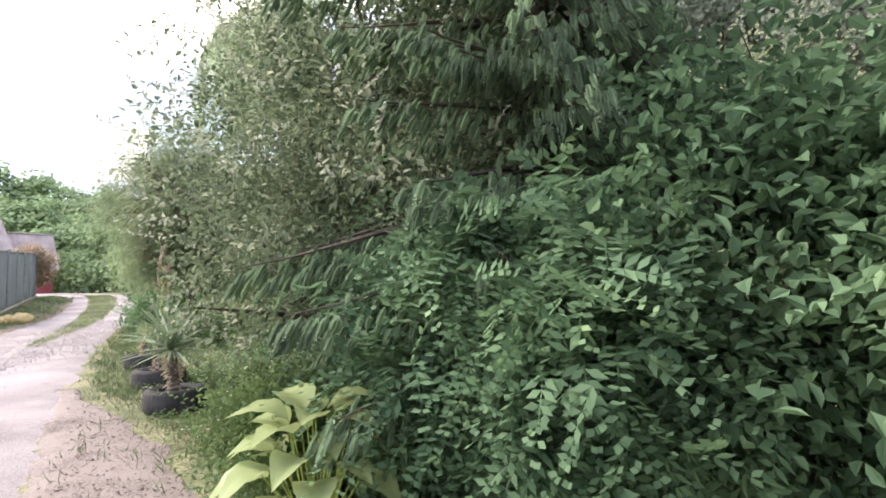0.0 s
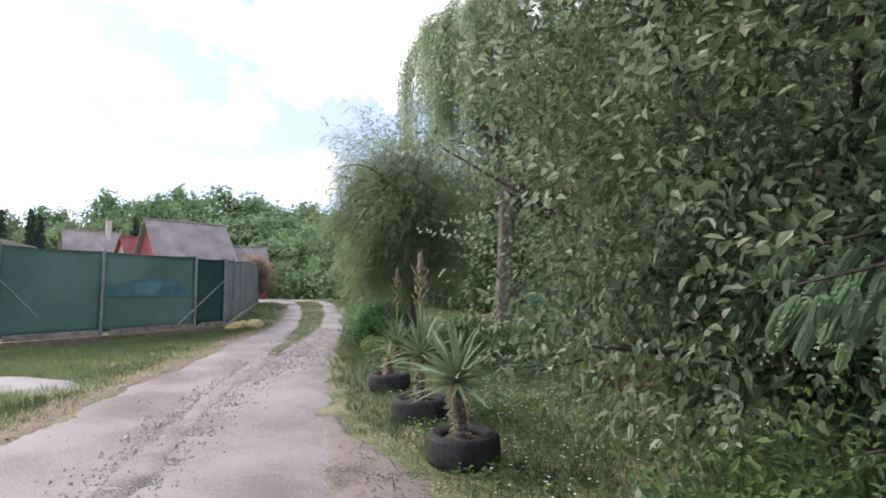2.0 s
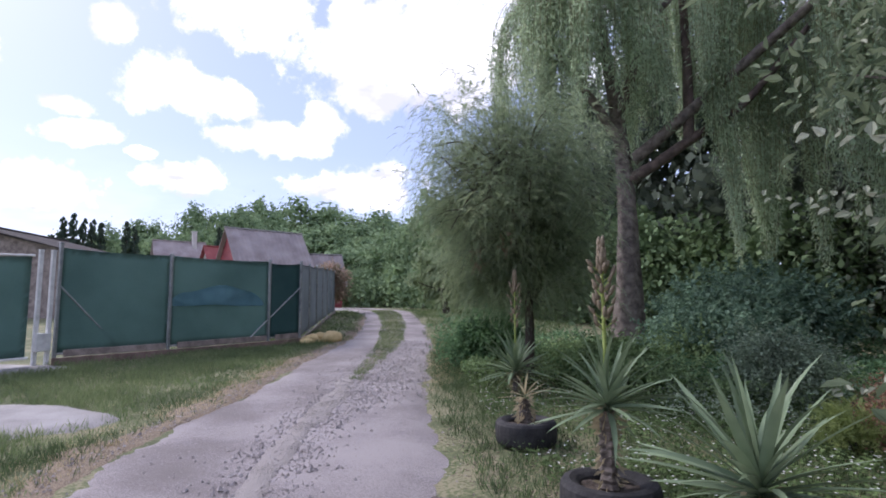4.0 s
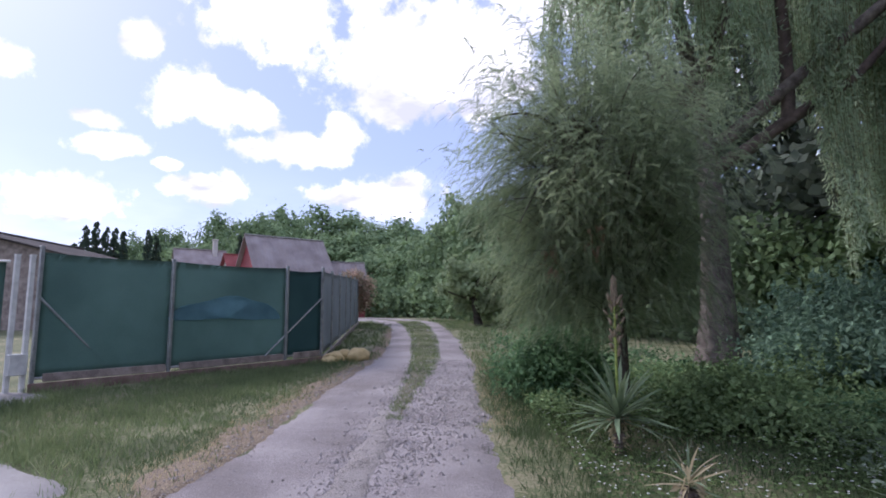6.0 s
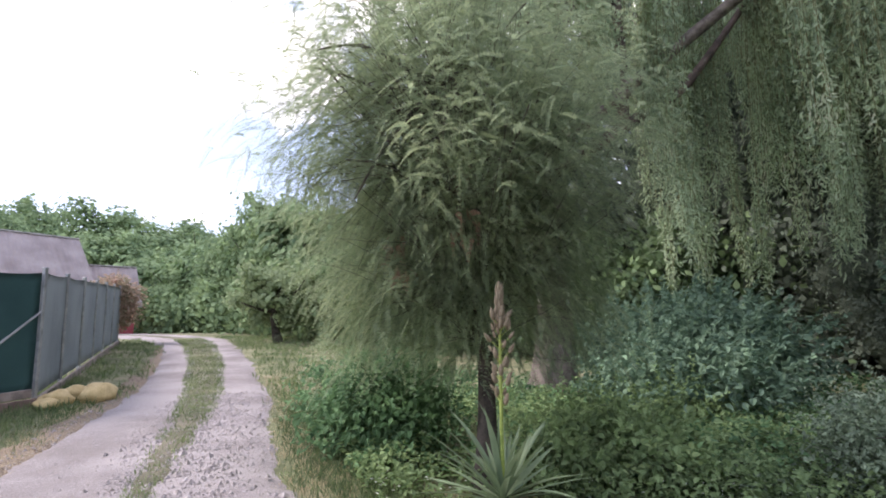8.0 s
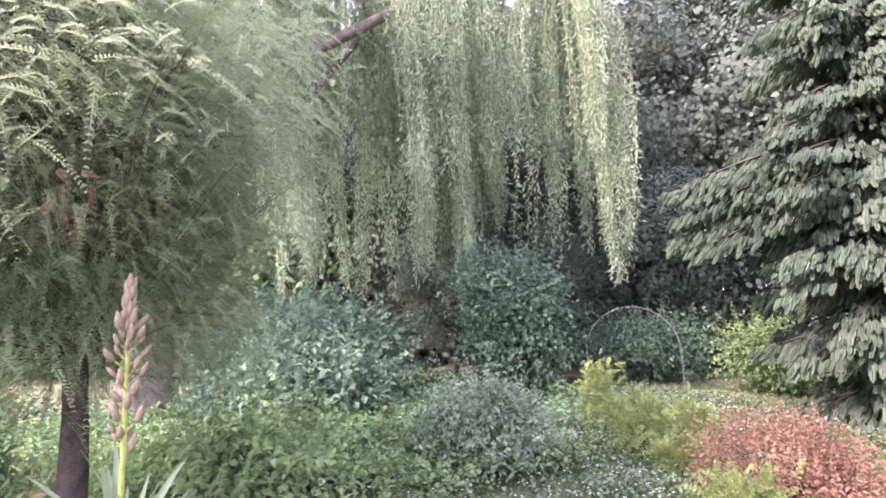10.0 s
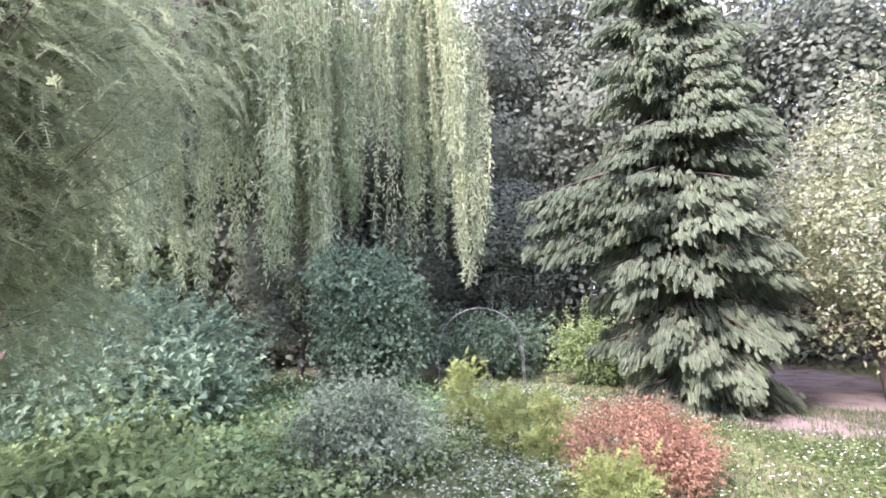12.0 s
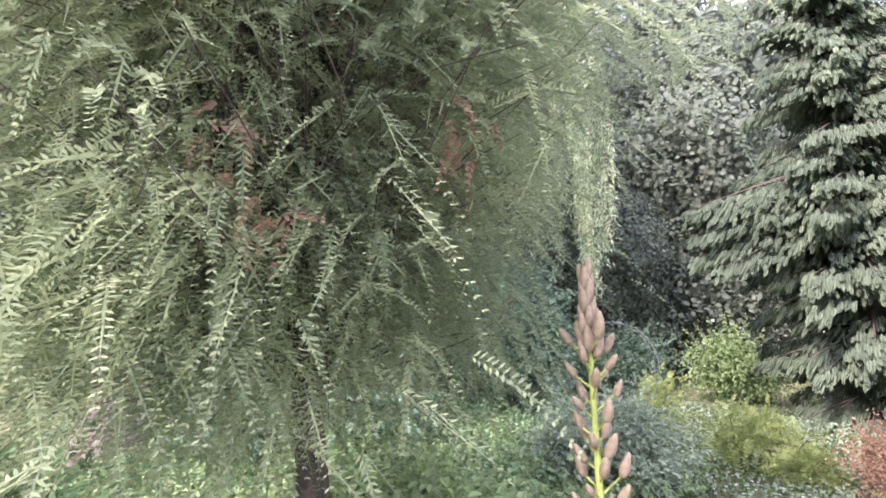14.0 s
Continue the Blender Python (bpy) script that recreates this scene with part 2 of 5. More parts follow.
M_GROUND = noise_mat("meadow_soil", (0.085, 0.095, 0.042), (0.26, 0.235, 0.14), 1.3, 0.95, 0.6, fine=30, c3=(0.14, 0.16, 0.07), grain=0.8)
M_ROAD = noise_mat("gravel_road", (0.20, 0.175, 0.165), (0.36, 0.325, 0.315), 0.9, 0.95, 0.7, fine=95, c3=(0.285, 0.255, 0.25), grain=0.95)
M_STRIP = noise_mat("road_crown_soil", (0.075, 0.075, 0.042), (0.19, 0.17, 0.12), 2.2, 0.95, 0.7, fine=55)
M_GRIT = noise_mat("brown_grit", (0.145, 0.13, 0.118), (0.32, 0.29, 0.27), 2.5, 0.95, 0.8, fine=70, grain=1.1)
M_STRAW = noise_mat("straw_soil", (0.10, 0.072, 0.05), (0.36, 0.29, 0.20), 3.0, 0.95, 0.8, fine=50, c3=(0.22, 0.17, 0.115), grain=1.0)
M_DIRT = noise_mat("bare_dirt", (0.11, 0.088, 0.075), (0.25, 0.21, 0.185), 2.4, 0.95, 0.7, fine=60, grain=0.9)
M_PAD = noise_mat("worn_concrete", (0.24, 0.225, 0.215), (0.38, 0.36, 0.345), 2.0, 0.9, 0.3)
M_PEBBLE = noise_mat("pebbles", (0.215, 0.185, 0.17), (0.46, 0.42, 0.40), 24, 0.85, 0.2)
M_NET = noise_mat("green_shade_net", (0.10, 0.175, 0.162), (0.16, 0.255, 0.238), 0.9, 0.75, 0.25, fine=90)
M_NETDARK = noise_mat("dark_shade_net", (0.035, 0.085, 0.085), (0.06, 0.125, 0.125), 0.9, 0.75, 0.25, fine=90)
M_NETGREY = noise_mat("grey_shade_net", (0.185, 0.215, 0.23), (0.265, 0.30, 0.315), 0.9, 0.75, 0.25, fine=90)
M_TARP = noise_mat("blue_tarpaulin", (0.125, 0.28, 0.32), (0.19, 0.38, 0.44), 2.5, 0.6, 0.2)
M_STEEL = noise_mat("galvanised_steel", (0.25, 0.27, 0.27), (0.45, 0.46, 0.46), 6, 0.55, 0.1, metal=0.6)
M_WHITEPAINT = noise_mat("white_painted_steel", (0.55, 0.55, 0.53), (0.75, 0.75, 0.72), 8, 0.5, 0.1)
M_BOARD = noise_mat("weathered_board", (0.16, 0.13, 0.115), (0.38, 0.32, 0.28), 5, 0.9, 0.5)
M_BOARDRED = noise_mat("red_brown_board", (0.13, 0.085, 0.07), (0.28, 0.2, 0.17), 5, 0.9, 0.4)
M_SAND = noise_mat("yellow_sandstone", (0.48, 0.36, 0.16), (0.68, 0.54, 0.28), 6, 0.9, 0.6)
M_TYRE = noise_mat("old_tyre_rubber", (0.016, 0.016, 0.017), (0.055, 0.053, 0.052), 6, 0.8, 0.4, spec=0.3)
M_POTSOIL = noise_mat("potting_soil", (0.03, 0.022, 0.016), (0.11, 0.085, 0.065), 12, 0.95, 1.0)
M_ROOF = noise_mat("ribbed_roof_sheet", (0.23, 0.19, 0.18), (0.41, 0.355, 0.34), 0.8, 0.75, 0.2)
M_ROOFRED = noise_mat("red_roof", (0.22, 0.045, 0.045), (0.36, 0.10, 0.09), 1.0, 0.7, 0.2)
M_WALLRED = noise_mat("red_boarding", (0.22, 0.035, 0.045), (0.34, 0.07, 0.075), 1.5, 0.7, 0.2)
M_PLASTER = noise_mat("pale_plaster", (0.52, 0.48, 0.45), (0.68, 0.65, 0.62), 1.0, 0.85, 0.2)
M_DARKROOF = noise_mat("dark_hall_roof", (0.045, 0.04, 0.038), (0.10, 0.09, 0.085), 0.8, 0.95, 0.2, spec=0.1)
M_BUD = noise_mat("withered_flower_buds", (0.165, 0.125, 0.08), (0.30, 0.245, 0.155), 14, 0.7, 0.3)
M_STRAND = noise_mat("willow_twig", (0.14, 0.13, 0.06), (0.26, 0.25, 0.12), 9, 0.7, 0.2)
M_STEM = noise_mat("green_stem", (0.2, 0.27, 0.05), (0.38, 0.45, 0.12), 9, 0.6, 0.2)

# ---- ground height ----
HS = (-30, 0, 9, 19.3, 31, 45, 400)
HZ = (-0.05, 0, 0.26, 0.62, 1.25, 1.5, 1.6)


def gz(x, y):
    """Height of the ground: the lane climbs gently, then levels out."""
    s = -0.55 * np.asarray(x, float) + 0.835 * np.asarray(y, float)
    return sum(np.interp(s + o, HS, HZ) for o in np.linspace(-3, 3, 13)) / 13


def gzf(x, y):
    return float(gz(x, y))


# ---- mesh helpers ----
def mesh_from(name, verts, faces, material, smooth=False):
    """A mesh from arrays: verts (n, 3), faces (m, 3 or 4)."""
    verts = np.ascontiguousarray(verts, np.float32); faces = np.ascontiguousarray(faces, np.int32)
    me = bpy.data.meshes.new(name)
    k = faces.shape[1]
    me.vertices.add(len(verts)); me.loops.add(faces.size); me.polygons.add(len(faces))
    me.vertices.foreach_set("co", verts.ravel())
    me.loops.foreach_set("vertex_index", faces.ravel())
    me.polygons.foreach_set("loop_start", np.arange(0, faces.size, k, dtype=np.int32))
    me.polygons.foreach_set("use_smooth", np.full(len(faces), smooth, dtype=bool))
    me.materials.append(material)
    me.update(calc_edges=True)
    return me


def part_mesh(name, me, parent=None, label=""):
    ob = new(name, me)
    if parent is not None:
        ob.parent = parent
    return tagged(ob, label)


def part(name, bm, material, parent=None, label="", smooth=False):
    """Links a bmesh as one mesh object under a thing or a part."""
    me = bpy.data.meshes.new(name)
    for f in bm.faces:
        f.smooth = smooth
    bm.to_mesh(me); bm.free()
    me.materials.append(material)
    return part_mesh(name, me, parent, label)


def thing(name, x, y, z, label, category, group="", kind="", rz=0.0):
    e = new(name)
    e.matrix_basis = pose(x, y, z, 0, 0, rz)
    e.empty_display_size = 0.1
    return tagged(e, label, category, group, kind)


def box(bm, x0, y0, z0, x1, y1, z1, bevel=0.0, m=None):
    r = bmesh.ops.create_cube(bm, size=1)
    vs = r["verts"]
    for v in vs:
        v.co = Vector((x0 + (v.co.x + 0.5) * (x1 - x0), y0 + (v.co.y + 0.5) * (y1 - y0), z0 + (v.co.z + 0.5) * (z1 - z0)))
    if bevel:
        es = list({e for v in vs for e in v.link_edges})
        vs = list({v for f in bmesh.ops.bevel(bm, geom=es, offset=bevel, segments=1, affect="EDGES")["faces"] for v in f.verts} | {v for v in vs if v.is_valid})
    if m is not None:
        for v in vs:
            v.co = m @ v.co
    return vs


def tube_arrays(path, radii, sides=7, wobble=0.0, rng=None):
    """A tapered limb along a path, as arrays."""
    path = np.asarray(path, float); n = len(path)
    tan = np.gradient(path, axis=0); tan /= np.linalg.norm(tan, axis=1)[:, None] + 1e-9
    ref = np.where(np.abs(tan[:, 2:3]) > 0.95, [[1.0, 0, 0]], [[0, 0, 1.0]])
    a = np.cross(tan, ref); a /= np.linalg.norm(a, axis=1)[:, None] + 1e-9
    b = np.cross(tan, a)
    an = np.linspace(0, 2 * np.pi, sides, endpoint=False)
    rad = np.asarray(radii, float)[:, None] * np.ones((n, sides))
    if wobble and rng is not None:
        rad = rad * (1 + wobble * rng.standard_normal((n, sides)) + wobble * 1.2 * rng.standard_normal((1, sides)))
    v = path[:, None, :] + rad[:, :, None] * (np.cos(an)[None, :, None] * a[:, None, :] + np.sin(an)[None, :, None] * b[:, None, :])
    i = np.arange(n - 1)[:, None] * sides; j = np.arange(sides)[None, :]; j2 = (j + 1) % sides
    f = np.stack([i + j, i + j2, i + sides + j2, i + sides + j], -1).reshape(-1, 4)
    return v.reshape(-1, 3), f


def merge(chunks):
    vs, fs, o = [], [], 0
    for v, f in chunks:
        vs.append(v); fs.append(f + o); o += len(v)
    return np.concatenate(vs), np.concatenate(fs)


def unit(v):
    return v / (np.linalg.norm(v, axis=-1, keepdims=True) + 1e-9)


def leaves(c, d, up, length, width, fold=0.25, curl=0.0):
    """Folded pointed leaves: c base points, d directions, up rough normals; 6 corners and 2 quads each, so the midrib creases."""
    n = len(c)
    d = unit(d); s = unit(np.cross(d, up)); u = np.cross(s, d)
    L = np.broadcast_to(np.asarray(length, float), (n,))[:, None]; W = np.broadcast_to(np.asarray(width, float), (n,))[:, None]
    tip = c + d * L - u * L * curl
    m1 = c + d * L * 0.36 + s * W * 0.5 + u * W * fold
    m2 = c + d * L * 0.36 - s * W * 0.5 + u * W * fold
    m1b = c + d * L * 0.74 + s * W * 0.33 + u * (W * fold - L * curl * 0.45)
    m2b = c + d * L * 0.74 - s * W * 0.33 + u * (W * fold - L * curl * 0.45)
    v = np.stack([c, m1, m1b, tip, m2b, m2], 1).reshape(-1, 3)
    o = (np.arange(n) * 6)[:, None]
    f = np.concatenate([o + [[0, 1, 2, 3]], o + [[0, 3, 4, 5]]])
    return v, f


def blades(c, d, up, length, width):
    """Slim flat leaves of one quad: narrow leaves, needles, grass."""
    n = len(c)
    d = unit(d); s = unit(np.cross(d, up))
    L = np.broadcast_to(np.asarray(length, float), (n,))[:, None]; W = np.broadcast_to(np.asarray(width, float), (n,))[:, None]
    v = np.stack([c, c + d * L * 0.45 + s * W * 0.5, c + d * L, c + d * L * 0.45 - s * W * 0.5], 1).reshape(-1, 3)
    return v, (np.arange(n) * 4)[:, None] + np.array([[0, 1, 2, 3]])


def sprays(c, d, up, length, pairs, needle, nw, rng, droop=0.3, angle=0.75):
    """Flat conifer sprays: a drooping axis with needles to both sides."""
    n = len(c)
    d = unit(d); s = unit(np.cross(d, up)); u = np.cross(s, d)
    L = np.broadcast_to(np.asarray(length, float), (n,))
    t = np.linspace(0.04, 1, pairs)
    p = c[:, None] + d[:, None] * (L[:, None] * t)[..., None] - np.array([0, 0, 1.0]) * (droop * L[:, None] * t ** 2)[..., None]
    out = []
    for sg in (1, -1):
        nd = d[:, None] * math.cos(angle) + sg * s[:, None] * math.sin(angle) + u[:, None] * 0.15 + rng.normal(0, 0.14, (n, pairs, 3))
        ln = needle * (1.05 - 0.65 * t ** 1.5)[None, :] * rng.uniform(0.75, 1.2, (n, pairs))
        out.append(blades(p.reshape(-1, 3), nd.reshape(-1, 3), np.repeat(u, pairs, 0), ln.ravel(), nw))
    ax = blades(c, d - np.array([0, 0, droop * 0.6]), up, L, 0.006)
    return merge(out + [ax])


def fingers(c, d, up, length, width, rng):
    """Hanging spruce shoots: three crossed blades each, blunt and full."""
    n = len(c)
    d = unit(d); s = unit(np.cross(d, up)); u = np.cross(s, d)
    out = []
    for a in (0.0, 1.05, 2.1):
        side = s * math.cos(a) + u * math.sin(a)
        L = np.asarray(length)[:, None]; W = width * (0.8 + 0.4 * rng.random((n, 1)))
        v = np.stack([c, c + d * L * 0.3 + side * W * 0.5, c + d * L * 0.8 + side * W * 0.42, c + d * L, c + d * L * 0.8 - side * W * 0.42, c + d * L * 0.3 - side * W * 0.5], 1).reshape(-1, 3)
        o = (np.arange(n) * 6)[:, None]
        out.append((v, np.concatenate([o + [[0, 1, 2, 3]], o + [[0, 3, 4, 5]]])))
    return merge(out)


def shell_points(rng, n, centre, radii, clumps, spread, inner=0.35, squash_low=0.0):
    """Leaf places grouped in clumps over an uneven crown; returns points and outward directions."""
    q = unit(rng.standard_normal((clumps, 3)))
    if squash_low:
        q[:, 2] = np.where(q[:, 2] < 0, q[:, 2] * (1 - squash_low), q[:, 2])
    k = rng.uniform(inner, 1.0, (clumps, 1)) ** 0.5 * (0.86 + 0.22 * rng.standard_normal((clumps, 1)).clip(-1, 1))
    bumps = unit(rng.standard_normal((7, 3)))
    k = k * (0.9 + 0.16 * sum(rng.uniform(-0.6, 1.0) * np.exp(-4 * (1 - q @ bp))[:, None] for bp in bumps)).clip(0.55, 1.35)
    cc = np.asarray(centre) + q * k * np.asarray(radii)
    i = rng.integers(0, clumps, n)
    p = cc[i] + rng.normal(0, 1, (n, 3)) * spread * np.array([1, 1, 0.75])
    return p, unit(0.6 * unit(p - np.asarray(centre)) + 0.75 * unit(p - cc[i])), cc


def leaf_dirs(rng, out, n, droop=0.35):
    d = out * 0.8 + rng.normal(0, 0.75, (n, 3)); d[:, 2] -= droop
    up = np.array([0, 0, 1.0]) + rng.normal(0, 0.45, (n, 3)) + out * 0.3
    return d, up


def limbs_to(rng, base, centres, count, r0, parent, material, bend=0.2, name="limb"):
    """Tapered limbs from a trunk point towards clump centres."""
    for c in centres[:count]:
        b = np.asarray(base, float) + np.array([0, 0, rng.uniform(-0.25, 0.35)])
        t = np.linspace(0, 1, 7)[:, None]
        p = b + (c - b) * t + np.sin(t * np.pi) * rng.normal(0, bend, 3) * np.linalg.norm(c - b) * 0.3
        v, f = tube_arrays(p, np.linspace(r0, r0 * 0.18, 7), 6)
        part_mesh(name, mesh_from(name, v, f, material, True), parent)


def broadleaf(name, x, y, label, category, material, bark, n, height, radii, leaf, width, clumps, spread, seed, trunk_r=0.08, trunk_h=None, limbs=8, bare=0.3, droop=0.35, inner=0.35, group="", z=None, style="leaf", shoots=0, shoot_mat=None, skirt=0):
    """A shrub or tree: trunk, limbs and a crown of single leaves in clumps."""
    rng = np.random.default_rng(seed)
    z0 = gzf(x, y) if z is None else z
    e = thing(name, x, y, z0, label, category, group)
    ctr = np.array([0, 0, height - radii[2]])
    p, out, cc = shell_points(rng, n, ctr, radii, clumps, spread, inner)
    if skirt:
        # low hanging branches round the crown
        an = rng.uniform(0, 2 * np.pi, 260); rr = rng.uniform(0.3, 0.75, 260)
        lc = np.stack([rr * radii[0] * np.cos(an), rr * radii[1] * np.sin(an), rng.uniform(0.7, 1.8, 260)], 1)
        i = rng.integers(0, 260, skirt)
        lp = lc[i] + rng.normal(0, spread, (skirt, 3))
        p, out = np.concatenate([p, lp]), np.concatenate([out, unit(lp - ctr)])
        n += skirt
    keep = p[:, 2] > bare * rng.uniform(0.6, 1.3, n)
    p, out = p[keep], out[keep]
    d, up = leaf_dirs(rng, out, len(p), droop)
    if style == "pinnate":
        v, f = sprays(p, d, up, leaf * rng.uniform(0.7, 1.25, len(p)), 6, width * 2.4, width, rng, 0.35, 1.0)
    elif style == "blade":
        rnd = rng.standard_normal(p.shape)
        d, up = np.cross(out, rnd) + 0.35 * rnd - [0, 0, 0.2], out + 0.35 * rng.standard_normal(p.shape) + [0, 0, 0.25]
        v, f = blades(p, d, up, leaf * rng.uniform(0.6, 1.25, len(p)), width * rng.uniform(0.7, 1.2, len(p)))
    else:
        v, f = leaves(p, d, up, leaf * rng.uniform(0.6, 1.25, len(p)), width * rng.uniform(0.7, 1.2, len(p)), 0.2, 0.15)
    if shoots:
        # young shoots stand out of the crown, leafy to their tips
        o = unit(rng.standard_normal((shoots, 3)) + [0, 0, 0.25])
        base = ctr + o * np.asarray(radii) * rng.uniform(0.85, 1.0, (shoots, 1))
        base, o = base[base[:, 2] > bare], o[base[:, 2] > bare]
        k = np.repeat(np.arange(len(base)), 14); t = np.tile(np.linspace(0, 1, 14), len(base))[:, None]
        run = unit(o + rng.normal(0, 0.3, o.shape) + [0, 0, 0.3])
        c2 = base[k] + run[k] * t * 0.42
        an = np.tile(np.arange(14) * 2.4, len(base))
        d2 = run[k] * 0.7 + np.stack([np.cos(an), np.sin(an), np.sin(an * 1.7)], 1) * 0.8
        v2, f2 = leaves(c2, d2, rng.normal(0, 1, c2.shape) + [0, 0, 0.8], leaf * (0.92 - 0.4 * t[:, 0]), width * (0.92 - 0.35 * t[:, 0]), 0.25, 0.25)
        part_mesh("shoot_growth", mesh_from("shoot_growth", v2, f2, shoot_mat or material), e, "pale young shoots")["kind"] = "stuff"
    part_mesh("crown", mesh_from("crown", v, f, material), e)
    th = trunk_h if trunk_h else height * 0.55
    t = np.linspace(-0.03, 1, 9)
    path = np.stack([0.06 * th * np.sin(t * 4 + seed), 0.06 * th * np.cos(t * 3 + seed) - 0.06 * th, t * th], 1)
    tv, tf = tube_arrays(path, trunk_r * (1.25 - 0.8 * np.clip(t, 0, 1)) + trunk_r * 0.4 * np.exp(-12 * np.clip(t, 0, 1)), 9, 0.05, rng)
    part_mesh("trunk", mesh_from("trunk", tv, tf, bark, True), e)
    limbs_to(rng, path[4], cc[np.argsort(-np.linalg.norm(cc - ctr, axis=1))] if limbs else cc, limbs, trunk_r * 0.5, e, bark)
    return e


def conifer(name, x, y, label, material, bark, height, radius, seed, low=0.2, rings=26, per=9, spray=0.22, pairs=5, needle=0.05, nw=0.012, droop=0.5, dens=14, trunk_r=0.14, cut=None, finger=0.0, reach=None, hang=0.0, arm=None):
    """A spruce: whorls of drooping branches hung with sprays."""
    rng = np.random.default_rng(seed)
    e = thing(name, x, y, gzf(x, y), label, "tree")
    t = np.linspace(-0.02, 1, 10)
    tv, tf = tube_arrays(np.stack([0 * t, 0 * t, t * height], 1), trunk_r * (1.05 - t), 9, 0.04, rng)
    part_mesh("trunk", mesh_from("trunk", tv, tf, bark, True), e)
    C, D, U, BR = [], [], [], []
    for i in range(rings):
        h = low + (height - low - 0.1) * (i / rings) ** 1.05
        R = radius * (1 - (h - low) / (height - low)) ** 0.75 + 0.06
        for j in range(per):
            a = rng.uniform(0, 2 * np.pi) if j else i * 2.4
            r = R * rng.uniform(0.65, 1.12)
            if reach:
                r *= reach(a, h)
            if arm and j < 3 and abs(h - arm[1]) < 0.3:
                a, r = arm[0] + rng.normal(0, 0.08), arm[2] * rng.uniform(0.85, 1.03)
            hb = h + rng.normal(0, 1.1) * (height - low) / rings
            if cut and cut(a, h):
                continue
            u = np.linspace(0, 1, 8)
            az = np.array([math.cos(a), math.sin(a), 0])
            rise = rng.uniform(-0.05, 0.15)
            pth = az * (r * u)[:, None]
            pth[:, 2] = max(hb, 0.05) + rise * r * u - droop * r * u ** 2 * 0.75 + 0.12 * r * u ** 4
            BR.append(tube_arrays(pth, np.linspace(0.012 + 0.012 * r, 0.003, 8), 4))
            m = max(4, int(dens * r))
            q = rng.uniform(0.12, 1.02, m) ** 0.8
            b = np.stack([np.interp(q, u, pth[:, k]) for k in range(3)], 1)
            side = np.cross(az, [0, 0, 1.0])
            sg = rng.choice([-1, 1], m)[:, None]
            dd = az * (0.45 + 0.8 * q[:, None]) + sg * side * rng.uniform(0.2, 1.0, (m, 1)) * (1.15 - q[:, None]) - np.array([0, 0, 1.0]) * rng.uniform(0.1, 0.8, (m, 1))
            off = rng.uniform(0, 1, (m, 1)) * (1.08 - q[:, None]) * 0.42 * r
            b = b + sg * side * off - np.array([0, 0, 1.0]) * (0.35 * off + rng.uniform(0, 0.10, (m, 1))) + rng.normal(0, 0.03, (m, 3))
            C.append(b); D.append(dd + rng.normal(0, 0.2, (m, 3))); U.append(np.array([0, 0, 1.0]) + az * 0.5 + rng.normal(0, 0.3, (m, 3)))
    C, D, U = np.concatenate(C), np.concatenate(D), np.concatenate(U)
    ln = spray * rng.uniform(0.6, 1.3, len(C))
    D = unit(D) - np.array([0, 0, hang])
    chunks = []
    if pairs:
        chunks.append(sprays(C, D, U, ln, pairs, needle, nw, rng))
    if finger:
        chunks.append(fingers(C, D - np.array([0, 0, 0.5]), U, ln, finger, rng))
    v, f = merge(chunks)
    part_mesh("crown", mesh_from("crown", v, f, material), e)
    bv, bf = merge(BR)
    tagged(part_mesh("branch_work", mesh_from("branch_work", bv, bf, bark), e), kind="stuff")
    return e

# ---- ground, road ----
def grid_axis(a, b, fine, grow):
    out, v, step = [], 0.0, fine
    while v < 1500:
        out.append(v); v += step
        if v > b:
            step *= grow
    left, v, step = [], 0.0, fine
    while v > -1500:
        v -= step; left.append(v)
        if v < a:
            step *= grow
    return np.array(left[::-1] + out)


gx, gy = grid_axis(-22, 10, 0.4, 1.25), grid_axis(-6, 34, 0.4, 1.25)
GX, GY = np.meshgrid(gx, gy, indexing="ij")
hump = np.array([noise.noise((x * 0.45, y * 0.45, 0.0)) for x, y in zip(GX.ravel(), GY.ravel())]).reshape(GX.shape)
gv = np.stack([GX, GY, gz(GX, GY) + 0.025 * (hump - 0.6)], -1).reshape(-1, 3)
ny = len(gy)
ii, jj = np.meshgrid(np.arange(len(gx) - 1), np.arange(ny - 1), indexing="ij")
a0 = (ii * ny + jj).ravel()
gf = np.stack([a0, a0 + ny, a0 + ny + 1, a0 + 1], -1)
tagged(part_mesh("ground", mesh_from("ground", gv, gf, M_GROUND, True)), "meadow ground with short patchy grass and soil", "ground", kind="structure")

LEFT_EDGE = ((-3.2, -6), (-4.9, 0.0), (-7.1, 5.0), (-8.2, 7.1), (-8.7, 8.6), (-10.0, 11.2), (-10.9, 13.3), (-12.1, 16), (-13.4, 18.3), (-14.9, 20.8), (-17.2, 24.3), (-20.5, 28), (-25.5, 32), (-33, 36), (-45, 40))
RIGHT_EDGE = ((-0.2, -6), (-1.3, 0.3), (-2.8, 3.66), (-3.6, 4.9), (-4.9, 6.95), (-6.25, 9.35), (-7.6, 12.0), (-9.1, 15.3), (-10.5, 17.8), (-12.0, 20.6), (-14.2, 24.0), (-17.2, 28.8), (-21.5, 33.5), (-30, 39.5), (-43, 45))


